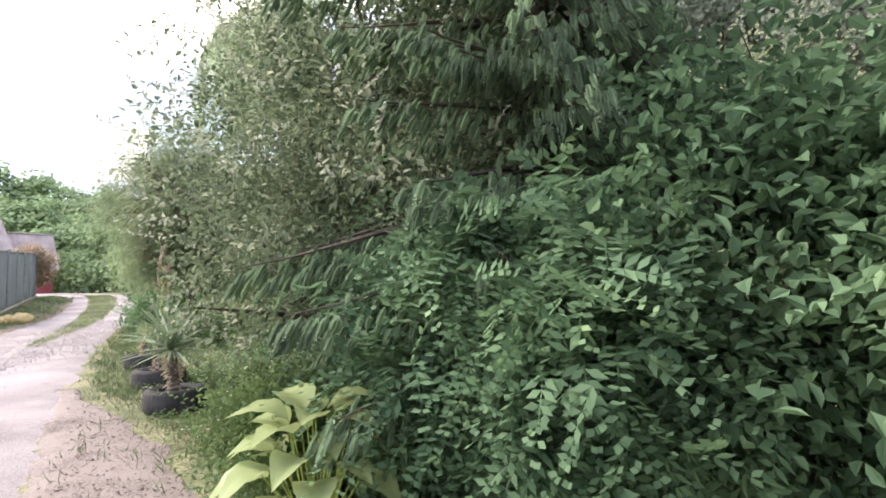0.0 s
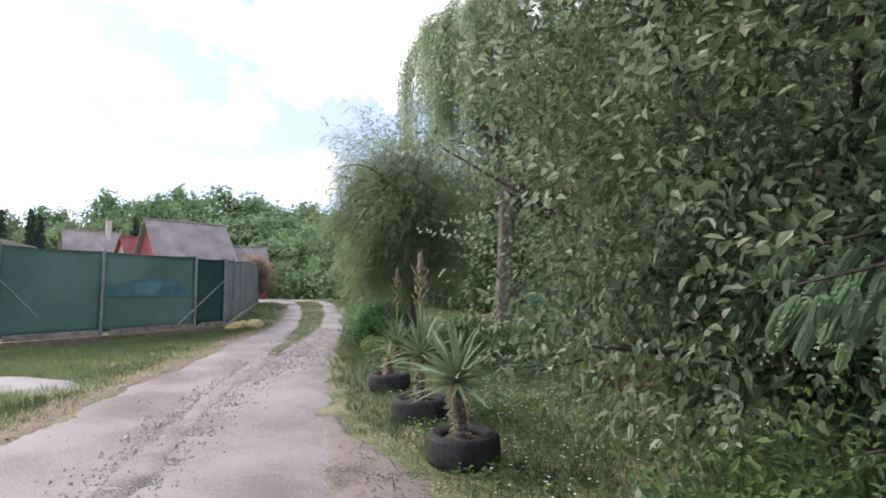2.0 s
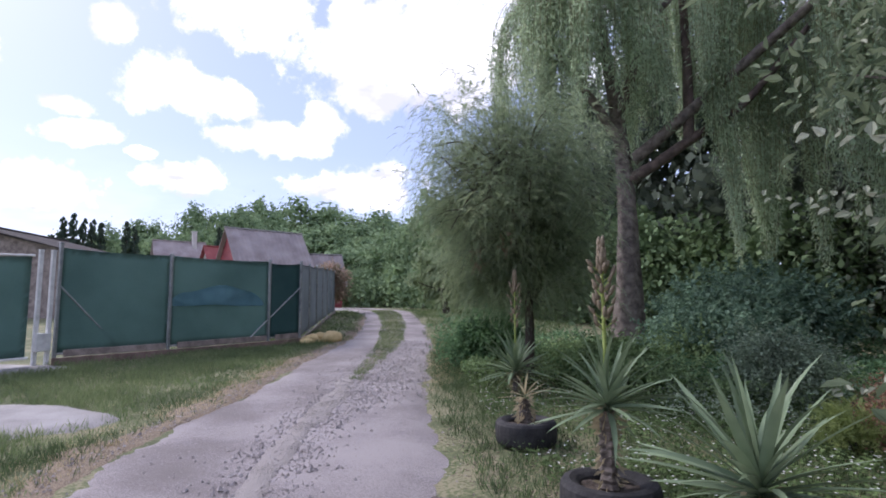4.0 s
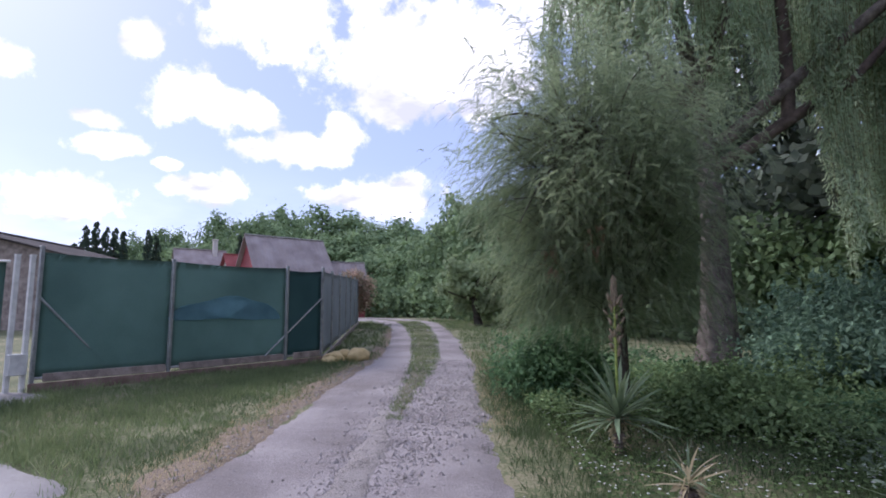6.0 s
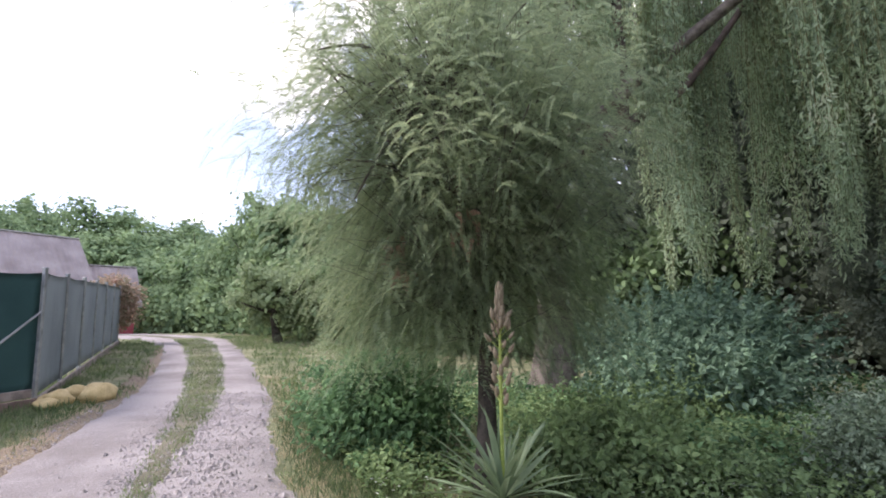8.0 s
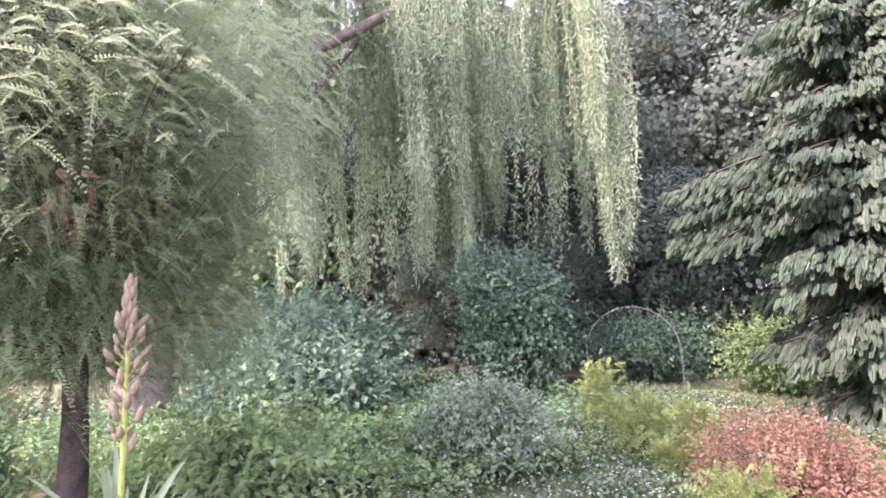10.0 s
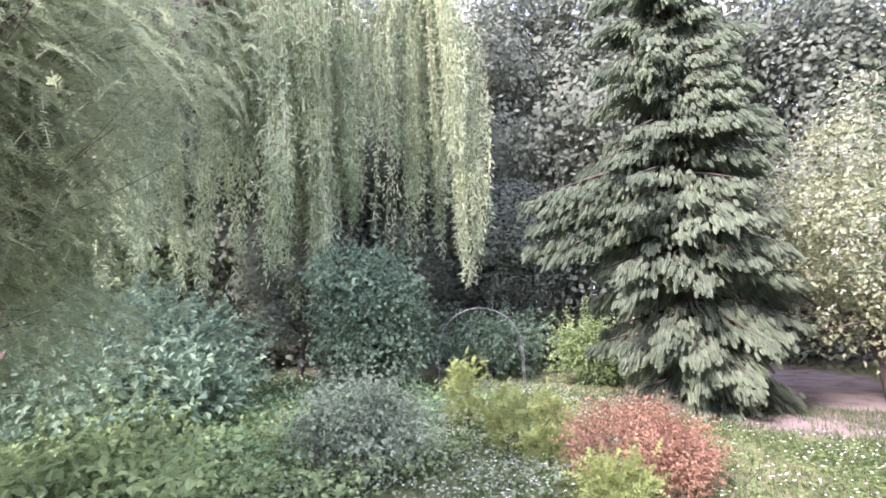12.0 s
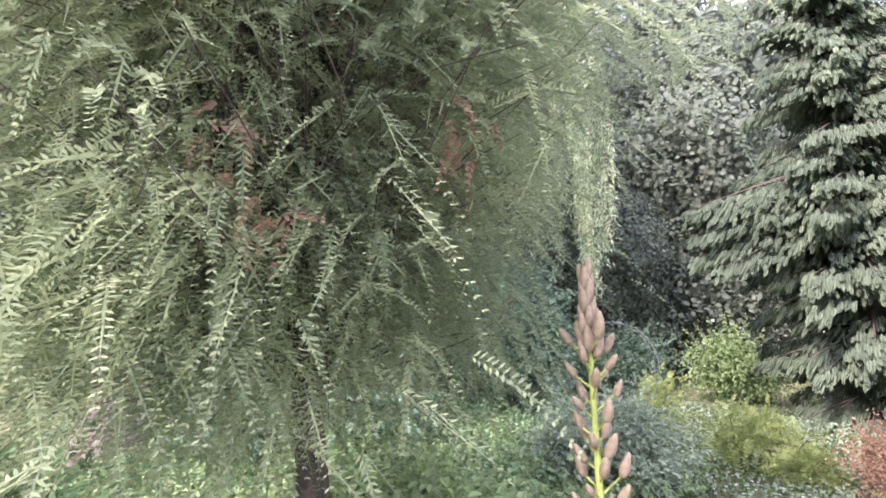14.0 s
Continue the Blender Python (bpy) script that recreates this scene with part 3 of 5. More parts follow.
def resample(pts, n):
    p = np.array(pts, float); d = np.r_[0, np.cumsum(np.linalg.norm(np.diff(p, axis=0), axis=1))]
    t = np.linspace(0, d[-1], n)
    q = np.stack([np.interp(t, d, p[:, k]) for k in range(2)], 1)
    for _ in range(6):
        q[1:-1] = (q[:-2] + 2 * q[1:-1] + q[2:]) / 4
    return q


RN = 900
RL, RR = resample(LEFT_EDGE, RN), resample(RIGHT_EDGE, RN)


def ribbon(name, A, B, lift, material, label, category, ragged, cols=9, seed=1, crown=0.0):
    rng = np.random.default_rng(seed)
    n = len(A)
    wob = np.array([[noise.noise((i * 0.11, s * 9.0 + seed, 0)) + 0.25 * noise.noise((i * 0.6, s * 5.0 + seed, 3)) for s in (0, 1)] for i in range(n)])
    w = unit(B - A)
    A2, B2 = A + w * wob[:, :1] * ragged, B + w * wob[:, 1:] * ragged
    u = np.linspace(0, 1, cols)
    P = A2[:, None] + (B2 - A2)[:, None] * u[None, :, None]
    Z = gz(P[..., 0], P[..., 1]) + lift + crown * np.sin(u * np.pi)[None] + 0.006 * rng.standard_normal(P.shape[:2])
    Z[:, 0] -= lift + 0.02; Z[:, -1] -= lift + 0.02
    v = np.concatenate([P, Z[..., None]], -1).reshape(-1, 3)
    i, j = np.meshgrid(np.arange(n - 1), np.arange(cols - 1), indexing="ij")
    b = (i * cols + j).ravel()
    f = np.stack([b, b + 1, b + cols + 1, b + cols], -1)
    ob = part_mesh(name, mesh_from(name, v, f, material, True))
    return tagged(ob, label, category, kind="structure")


ribbon("road", RL, RR, 0.025, M_ROAD, "pale compacted gravel lane with worn wheel tracks", "road", 0.16, 13)
mid = (RL + RR) / 2
wdir = unit(RR - RL)
along = np.arange(RN) / RN
shift = np.interp(mid[:, 1], [0, 6, 12, 18, 30], [0.0, 0.0, 0.15, 0.0, 0.0])[:, None]
half = np.interp(mid[:, 1], [2.0, 9.4, 10.4, 12, 14, 18, 26, 40], [0.2, 0.2, 0.12, 0.2, 0.3, 0.42, 0.6, 0.6])[:, None]
sel = slice(int(np.argmax(mid[:, 1] > 10.4)), RN - 4)
SL, SR = (mid + wdir * (shift - half))[sel], (mid + wdir * (shift + half))[sel]
ribbon("road_crown", SL, SR, 0.036, M_STRIP, "grassy gravel strip between the wheel tracks", "road", 0.09, 5, 5)
g0_, g1_ = int(np.argmax(mid[:, 1] > 3.5)), int(np.argmax(mid[:, 1] > 10.6))
gw = np.array([0.15 + 0.22 * max(-0.3, noise.noise((i * 0.05, 1.0, 6.0))) for i in range(g0_, g1_)])[:, None]
ribbon("road_grit", (mid - wdir * 0.02)[g0_:g1_] - wdir[g0_:g1_] * gw, (mid + wdir * 0.06)[g0_:g1_] + wdir[g0_:g1_] * gw, 0.031, M_GRIT, "loose brownish grit along the middle of the lane", "road", 0.12, 6, 15, 0.009)
# straw-covered soil where the grass dies off along the lane
l0, l1 = int(np.argmax(RL[:, 1] > -1)), int(np.argmax(RL[:, 1] > 24))
band = np.array([0.42 + 0.3 * noise.noise((i * 0.07, 4.0, 2.0)) for i in range(l0, l1)])[:, None] * np.interp(RL[l0:l1, 1], [-1, 4, 14, 24], [0.6, 1.15, 0.9, 0.4])[:, None]
ribbon("verge_soil", RL[l0:l1] - wdir[l0:l1] * band, RL[l0:l1] + wdir[l0:l1] * 0.1, 0.014, M_STRAW, "dry straw and brown soil along the lane edge", "ground", 0.12, 6, 12)
# bare dirt shoulder beside the near road edge
nb = int(np.argmax(RR[:, 1] > 6.7))
n0 = int(np.argmax(RR[:, 1] > -2))
sh = RR[n0:nb]
wid = np.interp(sh[:, 1], [-2, 3, 5, 6, 7, 8.5], [1.0, 1.1, 0.7, 0.25, 0.04, 0.02])[:, None]
ribbon("dirt_shoulder", sh - wdir[n0:nb] * 0.12, sh + wdir[n0:nb] * wid, 0.016, M_DIRT, "bare trodden dirt along the lane edge", "ground", 0.14, 7, 8)


def patch(name, cx, cy, rx, ry, rot, material, label, category, lift=0.012, seed=0, thick=0.03):
    bm = bmesh.new()
    c = bm.verts.new((cx, cy, gzf(cx, cy) + lift))
    ring = []
    for ring_k in (0.5, 0.93, 1.0):
        vs = []
        for i in range(48):
            a = 2 * math.pi * i / 48
            k = ring_k * (1 + 0.2 * noise.noise((math.cos(a) * 1.7, math.sin(a) * 1.7, seed)) + 0.08 * noise.noise((math.cos(a) * 6, math.sin(a) * 6, seed)))
            x, y = rx * k * math.cos(a), ry * k * math.sin(a)
            X, Y = cx + x * math.cos(rot) - y * math.sin(rot), cy + x * math.sin(rot) + y * math.cos(rot)
            vs.append(bm.verts.new((X, Y, gzf(X, Y) + (lift if ring_k < 1 else -thick))))
        ring.append(vs)
    for i in range(48):
        j = (i + 1) % 48
        bm.faces.new((c, ring[0][i], ring[0][j]))
        for k in (0, 1):
            bm.faces.new((ring[k][i], ring[k + 1][i], ring[k + 1][j], ring[k][j]))
    return tagged(part(name, bm, material, smooth=True), label, category, kind="structure")


patch("concrete_pad", -10.4, 6.55, 1.5, 0.68, 0.25, M_PAD, "worn concrete slab sunk in the grass verge", "pavement", 0.02, 3)
patch("gate_threshold", -15.2, 8.4, 1.9, 0.6, 0.35, M_PAD, "pale concrete threshold before the gate", "pavement", 0.02, 7)
patch("garden_dirt", 5.4, 8.0, 4.2, 1.7, 0.05, M_DIRT, "bare pinkish dirt path in the garden", "ground", 0.015, 11)

# ---- fence ----
CORNER, FDIR = Vector((-12.75, 14.5)), Vector((0.27, 0.963)).normalized()
SIDE_END = Vector((-19.6, 25.2))


def on_ground(p):
    return Vector((p[0], p[1], gzf(p[0], p[1])))


def fence_panel(parent, a, b, h0, h1, material, name="net_panel", label="", h2=None):
    """A net stretched between two posts: a thin sheet with folds and a rolled hem above and below."""
    bm = bmesh.new()
    A, B = on_ground(a), on_ground(b)
    side = Vector((B.y - A.y, A.x - B.x, 0)).normalized()
    n = max(6, int((B - A).length / 0.12)); rows = 12
    grid = []
    ha, hb = h1, h1 if h2 is None else h2
    for i in range(n + 1):
        t = i / n
        h1 = ha + (hb - ha) * t
        col = []
        for j in range(rows + 1):
            u = j / rows
            w = 0.02 * noise.noise((t * (B - A).length * 1.2, u * 1.5, A.x)) + 0.008 * noise.noise((t * (B - A).length * 6, u * 2, A.y))
            sag = -0.03 * math.sin(math.pi * t) * (u == 1)
            col.append(bm.verts.new(A.lerp(B, t) + side * w + Vector((0, 0, h0 + (h1 - h0) * u + sag))))
        grid.append(col)
    for i in range(n):
        for j in range(rows):
            bm.faces.new((grid[i][j], grid[i + 1][j], grid[i + 1][j + 1], grid[i][j + 1]))
    bmesh.ops.solidify(bm, geom=bm.faces[:], thickness=0.006)
    return part(name, bm, material, parent, label, True)


def bar(parent, name, a, b, r, material, sides=8, label=""):
    v, f = tube_arrays([a, a.lerp(b, 0.5), b], [r, r, r], sides)
    me = mesh_from(name, v, f, material, False)
    return part_mesh(name, me, parent, label)


def post(parent, p, h, r=0.03, material=None):
    g = on_ground(p)
    bm = bmesh.new()
    box(bm, g.x - r, g.y - r, g.z - 0.15, g.x + r, g.y + r, g.z + h, 0.006)
    box(bm, g.x - r - 0.006, g.y - r - 0.006, g.z + h, g.x + r + 0.006, g.y + r + 0.006, g.z + h + 0.02, 0.004)
    return part("post", bm, material or M_STEEL, parent)


fence = tagged(new("fence"), "green shade-net fence on galvanised steel posts", "fence")
p_gate, p_1, p_2 = Vector((-14.5, 9.4)), Vector((-13.74, 11.3)), Vector((-12.99, 13.58))
out_dir = Vector((FDIR.y, -FDIR.x))
FTOP, FLOW = 2.14, 0.2
fence_panel(fence, p_gate, p_1, FLOW, FTOP + 0.16, M_NET, h2=FTOP + 0.08)
fence_panel(fence, p_1, p_2, FLOW, FTOP + 0.08, M_NET, h2=FTOP + 0.02)
fence_panel(fence, p_2, CORNER, FLOW, FTOP - 0.02, M_NETDARK, "net_panel", "double layer of dark green net")
for p in (p_gate, p_1, p_2, CORNER):
    post(fence, p + out_dir * 0.045, FTOP + {0: 0.24, 1: 0.1}.get((p_gate, p_1, p_2, CORNER).index(p), 0.05))
side_n = 6
side_pts = [CORNER.lerp(SIDE_END, i / side_n) for i in range(side_n + 1)]
for a, b in zip(side_pts, side_pts[1:]):
    fence_panel(fence, a, b, FLOW - 0.05, FTOP, M_NETGREY, "net_panel", "grey-green net seen edge on")
for p in side_pts[1:]:
    post(fence, p, FTOP + 0.04)


def brace(a, b, ha, hb):
    A, B = on_ground(a) + Vector((0, 0, ha)), on_ground(b) + Vector((0, 0, hb))
    bar(fence, "brace", A, B, 0.02, M_STEEL)


od = out_dir * 0.06
brace(CORNER + od, CORNER - FDIR * 1.45 + od, 1.5, 0.25)
brace(p_gate + od, p_gate + FDIR * 1.15 + od, 1.55, 0.22)
for a, b in ((p_gate, p_1), (p_1, p_2), (p_2, CORNER)):
    A, B = on_ground(a + out_dir * 0.03) + Vector((0, 0, 0.2)), on_ground(b + out_dir * 0.03) + Vector((0, 0, 0.2))
    bar(fence, "bottom_rail", A, B, 0.022, M_STEEL)


def board(parent, a, b, z0, z1, thick, material, name="board"):
    A, B = on_ground(a), on_ground(b)
    L = (B - A).length
    bm = bmesh.new()
    box(bm, 0, -thick / 2, z0, L, thick / 2, z1, 0.008)
    ang = math.atan2(B.y - A.y, B.x - A.x)
    m = Matrix.Translation(A) @ Euler((0, -math.asin((B.z - A.z) / L), ang)).to_matrix().to_4x4()
    bmesh.ops.transform(bm, matrix=m, verts=bm.verts)
    return part(name, bm, material, parent)


plinth = tagged(new("fence_plinth"), "weathered boards stacked along the foot of the fence", "plinth")
cuts = [p_gate - FDIR * 0.05, p_1, p_2, CORNER]
for k, (a, b) in enumerate(zip(cuts, cuts[1:])):
    board(plinth, a + out_dir * 0.10, b + out_dir * (0.10 + 0.02 * (k % 2)), -0.03, 0.13, 0.05, M_BOARDRED)
    board(plinth, a + out_dir * 0.05 + FDIR * 0.2, b + out_dir * 0.05 - FDIR * 0.05, 0.135, 0.27, 0.05, M_BOARD)
for a, b in zip(side_pts, side_pts[1:]):
    board(plinth, a + Vector((0.06, 0.04)), b + Vector((0.06, 0.04)), -0.03, 0.14, 0.06, M_BOARD)

gate = tagged(new("gate"), "netted steel gate with white double posts", "gate")
for d in (0.12, 0.32):
    post(gate, p_gate - FDIR * d + out_dir * 0.05, 2.22, 0.035, M_WHITEPAINT)
bm = bmesh.new()
g0 = on_ground(p_gate - FDIR * 0.22 + out_dir * 0.1)
box(bm, g0.x - 0.07, g0.y - 0.13, g0.z + 0.28, g0.x + 0.07, g0.y + 0.13, g0.z + 0.62, 0.01)
part("lock_box", bm, M_WHITEPAINT, gate, "white lock box")
g_end = p_gate - FDIR * 3.0
fence_panel(gate, g_end, p_gate - FDIR * 0.45, 0.18, 2.1, M_NET)
post(gate, g_end, 2.0, 0.035)
for hz in (0.16, 2.12):
    A, B = on_ground(g_end) + Vector((0, 0, hz)), on_ground(p_gate - FDIR * 0.4) + Vector((0, 0, hz))
    bar(gate, "gate_rail", A, B, 0.022, M_WHITEPAINT)
fence_panel(gate, g_end - FDIR * 9, g_end, 0.18, 2.12, M_NET)

tarp = thing("tarpaulin_patch", *((p_1 + p_2) / 2 + out_dir * 0.022), gzf(-13.45, 12.6), "faded blue tarpaulin showing through the green net", "tarpaulin", rz=math.degrees(math.atan2(p_2.y - p_1.y, p_2.x - p_1.x)))
bm = bmesh.new()
ring = [bm.verts.new((1.15 * math.cos(a) - 0.1, -0.012, 1.17 + (0.23 + 0.09 * noise.noise((math.cos(a) * 1.7, math.sin(a) * 1.7, 3.3))) * math.sin(a) * (1.5 if math.sin(a) > 0 else 0.45) - 0.1 * math.cos(a) ** 2)) for a in np.linspace(0, 2 * math.pi, 48, endpoint=False)]
bm.faces.new(ring)
bmesh.ops.solidify(bm, geom=bm.faces[:], thickness=0.004)
part("sheet", bm, M_TARP, tarp)


def rock(name, x, y, r, material, label, seed, category="stone", flat_k=0.6, group=""):
    bm = bmesh.new()
    bmesh.ops.create_icosphere(bm, subdivisions=3, radius=1)
    for v in bm.verts:
        k = 1 + 0.28 * noise.noise(v.co * 1.3 + Vector((seed * 7, 0, 0))) + 0.06 * noise.noise(v.co * 5 + Vector((seed, 3, 0)))
        v.co = Vector((v.co.x * r * k, v.co.y * r * k * 0.8, v.co.z * r * k * flat_k))
    ob = part(name, bm, material, None, label, True)
    ob.matrix_basis = pose(x, y, gzf(x, y) + r * flat_k * 0.55, 0, 0, seed * 53)
    return tagged(ob, label, category, group)


for k, (dx, dy, r) in enumerate(((0.3, 0.1, 0.24), (0.72, 0.45, 0.33), (0.15, 0.6, 0.24), (0.4, -0.2, 0.17))):
    rock("sandstone_block", -12.75 + dx, 14.55 + dy, r, M_SAND, "yellow sandstone lump at the fence corner", k + 1, group="sandstone at the fence")


# ---- tyres with yuccas ----
def tyre(x, y, R, label, seed):
    e = thing("tyre_planter", x, y, gzf(x, y), label, "planter", "tyre planters", rz=seed * 40)
    prof = [(0.60, 0.02), (0.66, 0.0), (0.93, 0.0), (0.99, 0.05), (1.0, 0.12), (1.0, 0.26), (0.985, 0.33), (0.93, 0.37), (0.80, 0.385), (0.68, 0.36), (0.60, 0.33), (0.585, 0.30), (0.60, 0.27), (0.72, 0.2), (0.72, 0.1)]
    bm = bmesh.new()
    N = 64
    rings = []
    for i in range(N):
        a = 2 * math.pi * i / N
        row = []
        for r, z in prof:
            rr = R * r
            if r > 0.98:
                rr -= R * (0.009 if i % 2 else 0.0)
            row.append(bm.verts.new((rr * math.cos(a), rr * math.sin(a) * (1 + 0.03 * math.sin(seed)), z * R * 2 * 0.98)))
        rings.append(row)
    for i in range(N):
        A, B = rings[i], rings[(i + 1) % N]
        for k in range(len(prof)):
            k2 = (k + 1) % len(prof)
            bm.faces.new((A[k], B[k], B[k2], A[k2]))
    part("tyre", bm, M_TYRE, e, "", False)
    bm = bmesh.new()
    bmesh.ops.create_grid(bm, x_segments=16, y_segments=16, size=R * 0.68)
    for v in bm.verts:
        q = v.co.length
        if q > R * 0.66:
            v.co *= R * 0.66 / q
        v.co.z = R * 0.5 + 0.03 * noise.noise(v.co * 9) + 0.02
    part("soil", bm, M_POTSOIL, e, "", True)
    return e


def yucca_leaf_mesh(seed, material=None):
    rng = np.random.default_rng(seed)
    t = np.linspace(0, 1, 9)
    w = 0.023 * np.array([0.55, 0.8, 0.98, 1.0, 0.95, 0.82, 0.62, 0.36, 0.03])
    L = 0.62
    z = -0.16 * L * t ** 2.6 * rng.uniform(0.2, 1.6)
    c = np.stack([t * L, 0 * t, z], 1)
    l = c + np.stack([0 * t, w / 1.0, w * 0.35], 1); r = c + np.stack([0 * t, -w, w * 0.35], 1)
    v = np.concatenate([c, l, r]); n = len(t)
    i = np.arange(n - 1)
    f = np.concatenate([np.stack([i, i + 1, n + i + 1, n + i], 1), np.stack([i, 2 * n + i, 2 * n + i + 1, i + 1], 1)])
    return mesh_from("leaf", v, f, material or M_YUCCA, True)


YLEAF = [yucca_leaf_mesh(s) for s in range(5)]
YDRY = [yucca_leaf_mesh(s, M_DRYGRASS) for s in range(5)]


bm = bmesh.new()
bmesh.ops.create_uvsphere(bm, u_segments=7, v_segments=6, radius=1)
for v in bm.verts:
    k = 0.013 * (1.1 - 0.35 * v.co.z)
    v.co = Vector((v.co.x * k, v.co.y * k, v.co.z * 0.042 + 0.03))
BUD = bpy.data.meshes.new("bud")
for f in bm.faces:
    f.smooth = True
bm.to_mesh(BUD); bm.free(); BUD.materials.append(M_BUD)


def yucca(x, y, z, trunk_h, count, scale, seed, label, spike=0.0, lean=0.0, dry=False):
    rng = np.random.default_rng(seed)
    e = thing("yucca", x, y, z, label, "plant", "yuccas along the lane", rz=float(rng.uniform(0, 360)))
    t = np.linspace(0, 1, 22)
    rad = 0.05 + 0.014 * (np.arange(22) % 2) - 0.006 * t
    tv, tf = tube_arrays(np.stack([lean * t, 0 * t, t * trunk_h - 0.05], 1), rad, 10, 0.10, rng)
    part_mesh("trunk", mesh_from("trunk", tv, tf, M_BARK, False), e, "shaggy ringed trunk")
    # dry frill of old leaf stubs
    m = 90
    a = rng.uniform(0, 2 * np.pi, m); hh = rng.uniform(0.02, 1.0, m) ** 0.7 * trunk_h
    c = np.stack([0.05 * np.cos(a) + lean * hh / max(trunk_h, .01), 0.05 * np.sin(a), hh], 1)
    d = np.stack([np.cos(a), np.sin(a), rng.uniform(-1.4, 0.3, m)], 1)
    v, f = blades(c, d, np.stack([-np.sin(a), np.cos(a), 0 * a + 0.2], 1), rng.uniform(0.04, 0.10, m), 0.022)
    tagged(part_mesh("old_leaf_frill", mesh_from("old_leaf_frill", v, f, M_DRYGRASS), e, "dry pale leaf stubs"), kind="stuff")
    for i in range(count):
        ob = part_mesh("leaf", (YDRY if dry and i % 3 else YLEAF)[i % 5], e)
        el = 80 - 92 * (i / count) ** 0.8 + rng.normal(0, 7)
        k = scale * rng.uniform(0.75, 1.15)
        ob.matrix_basis = Matrix.Translation((lean, 0, trunk_h - 0.05 + 0.06 * (1 - i / count))) @ Euler((rng.normal(0, 0.25), -radians(el), i * 2.39996 + rng.normal(0, .15))).to_matrix().to_4x4() @ Matrix.Diagonal((k, k * 1.0, k, 1))
    if spike:
        z0, z1 = trunk_h, spike
        t = np.linspace(0, 1, 10)
        sv, sf = tube_arrays(np.stack([lean + 0.02 * t, 0 * t, z0 + (z1 - z0) * t], 1), np.linspace(0.017, 0.006, 10), 7)
        st = part_mesh("flower_stem", mesh_from("flower_stem", sv, sf, M_STEM, True), e, "green flower stem")
        # a thick cone of buds at the tip, loose splayed buds on short stalks below
        for i in range(58):
            tip = i >= 30
            u = 0.80 + 0.19 * (i - 30) / 28 if tip else 0.42 + 0.42 * i / 30
            an = i * 2.39996
            off = 0.020 * (1.12 - (u - 0.80) / 0.2) if tip else rng.uniform(0.025, 0.085) * (1.15 - 0.4 * u)
            base = Vector((lean + 0.02 * u, 0, z0 + (z1 - z0) * u))
            at = base + Vector((off * math.cos(an), off * math.sin(an), 0.0 if tip else off * 0.8))
            if not tip:
                bar(st, "bud_stalk", base, at, 0.0035, M_STEM, 5)
            bud = part_mesh("bud", BUD, st, "withered pinkish flower bud")
            k = rng.uniform(0.75, 1.2) * (0.95 if tip else 0.9)
            bud.matrix_basis = Matrix.Translation(at) @ Euler((0, 0.22 if tip else rng.uniform(0.25, 0.75), an)).to_matrix().to_4x4() @ Matrix.Diagonal((k * 1.15, k * 1.15, k, 1))
    return e


TYRES = ((-2.88, 5.68, 0.31), (-3.67, 6.82, 0.31), (-4.62, 8.18, 0.29))
for k, (x, y, r) in enumerate(TYRES):
    tyre(x, y, r, "old black car tyre laid flat as a planter", k + 1)
yucca(-2.88, 5.68, gzf(-2.88, 5.68) + 0.15, 0.52, 66, 0.84, 1, "green yucca on a ringed trunk growing in a tyre", 0, 0.05)
yucca(-3.67, 6.82, gzf(-3.67, 6.82) + 0.15, 0.56, 62, 0.82, 2, "green yucca with a flower stem growing in a tyre", 1.62, 0.02)
yucca(-4.62, 8.18, gzf(-4.62, 8.18) + 0.15, 0.30, 22, 0.42, 3, "small yucca with dry leaves growing in a tyre", 0, 0.0, True)
yucca(-5.33, 10.15, gzf(-5.33, 10.15), 0.36, 66, 0.95, 4, "broad yucca with a tall faded flower spike", 1.68, 0.0)


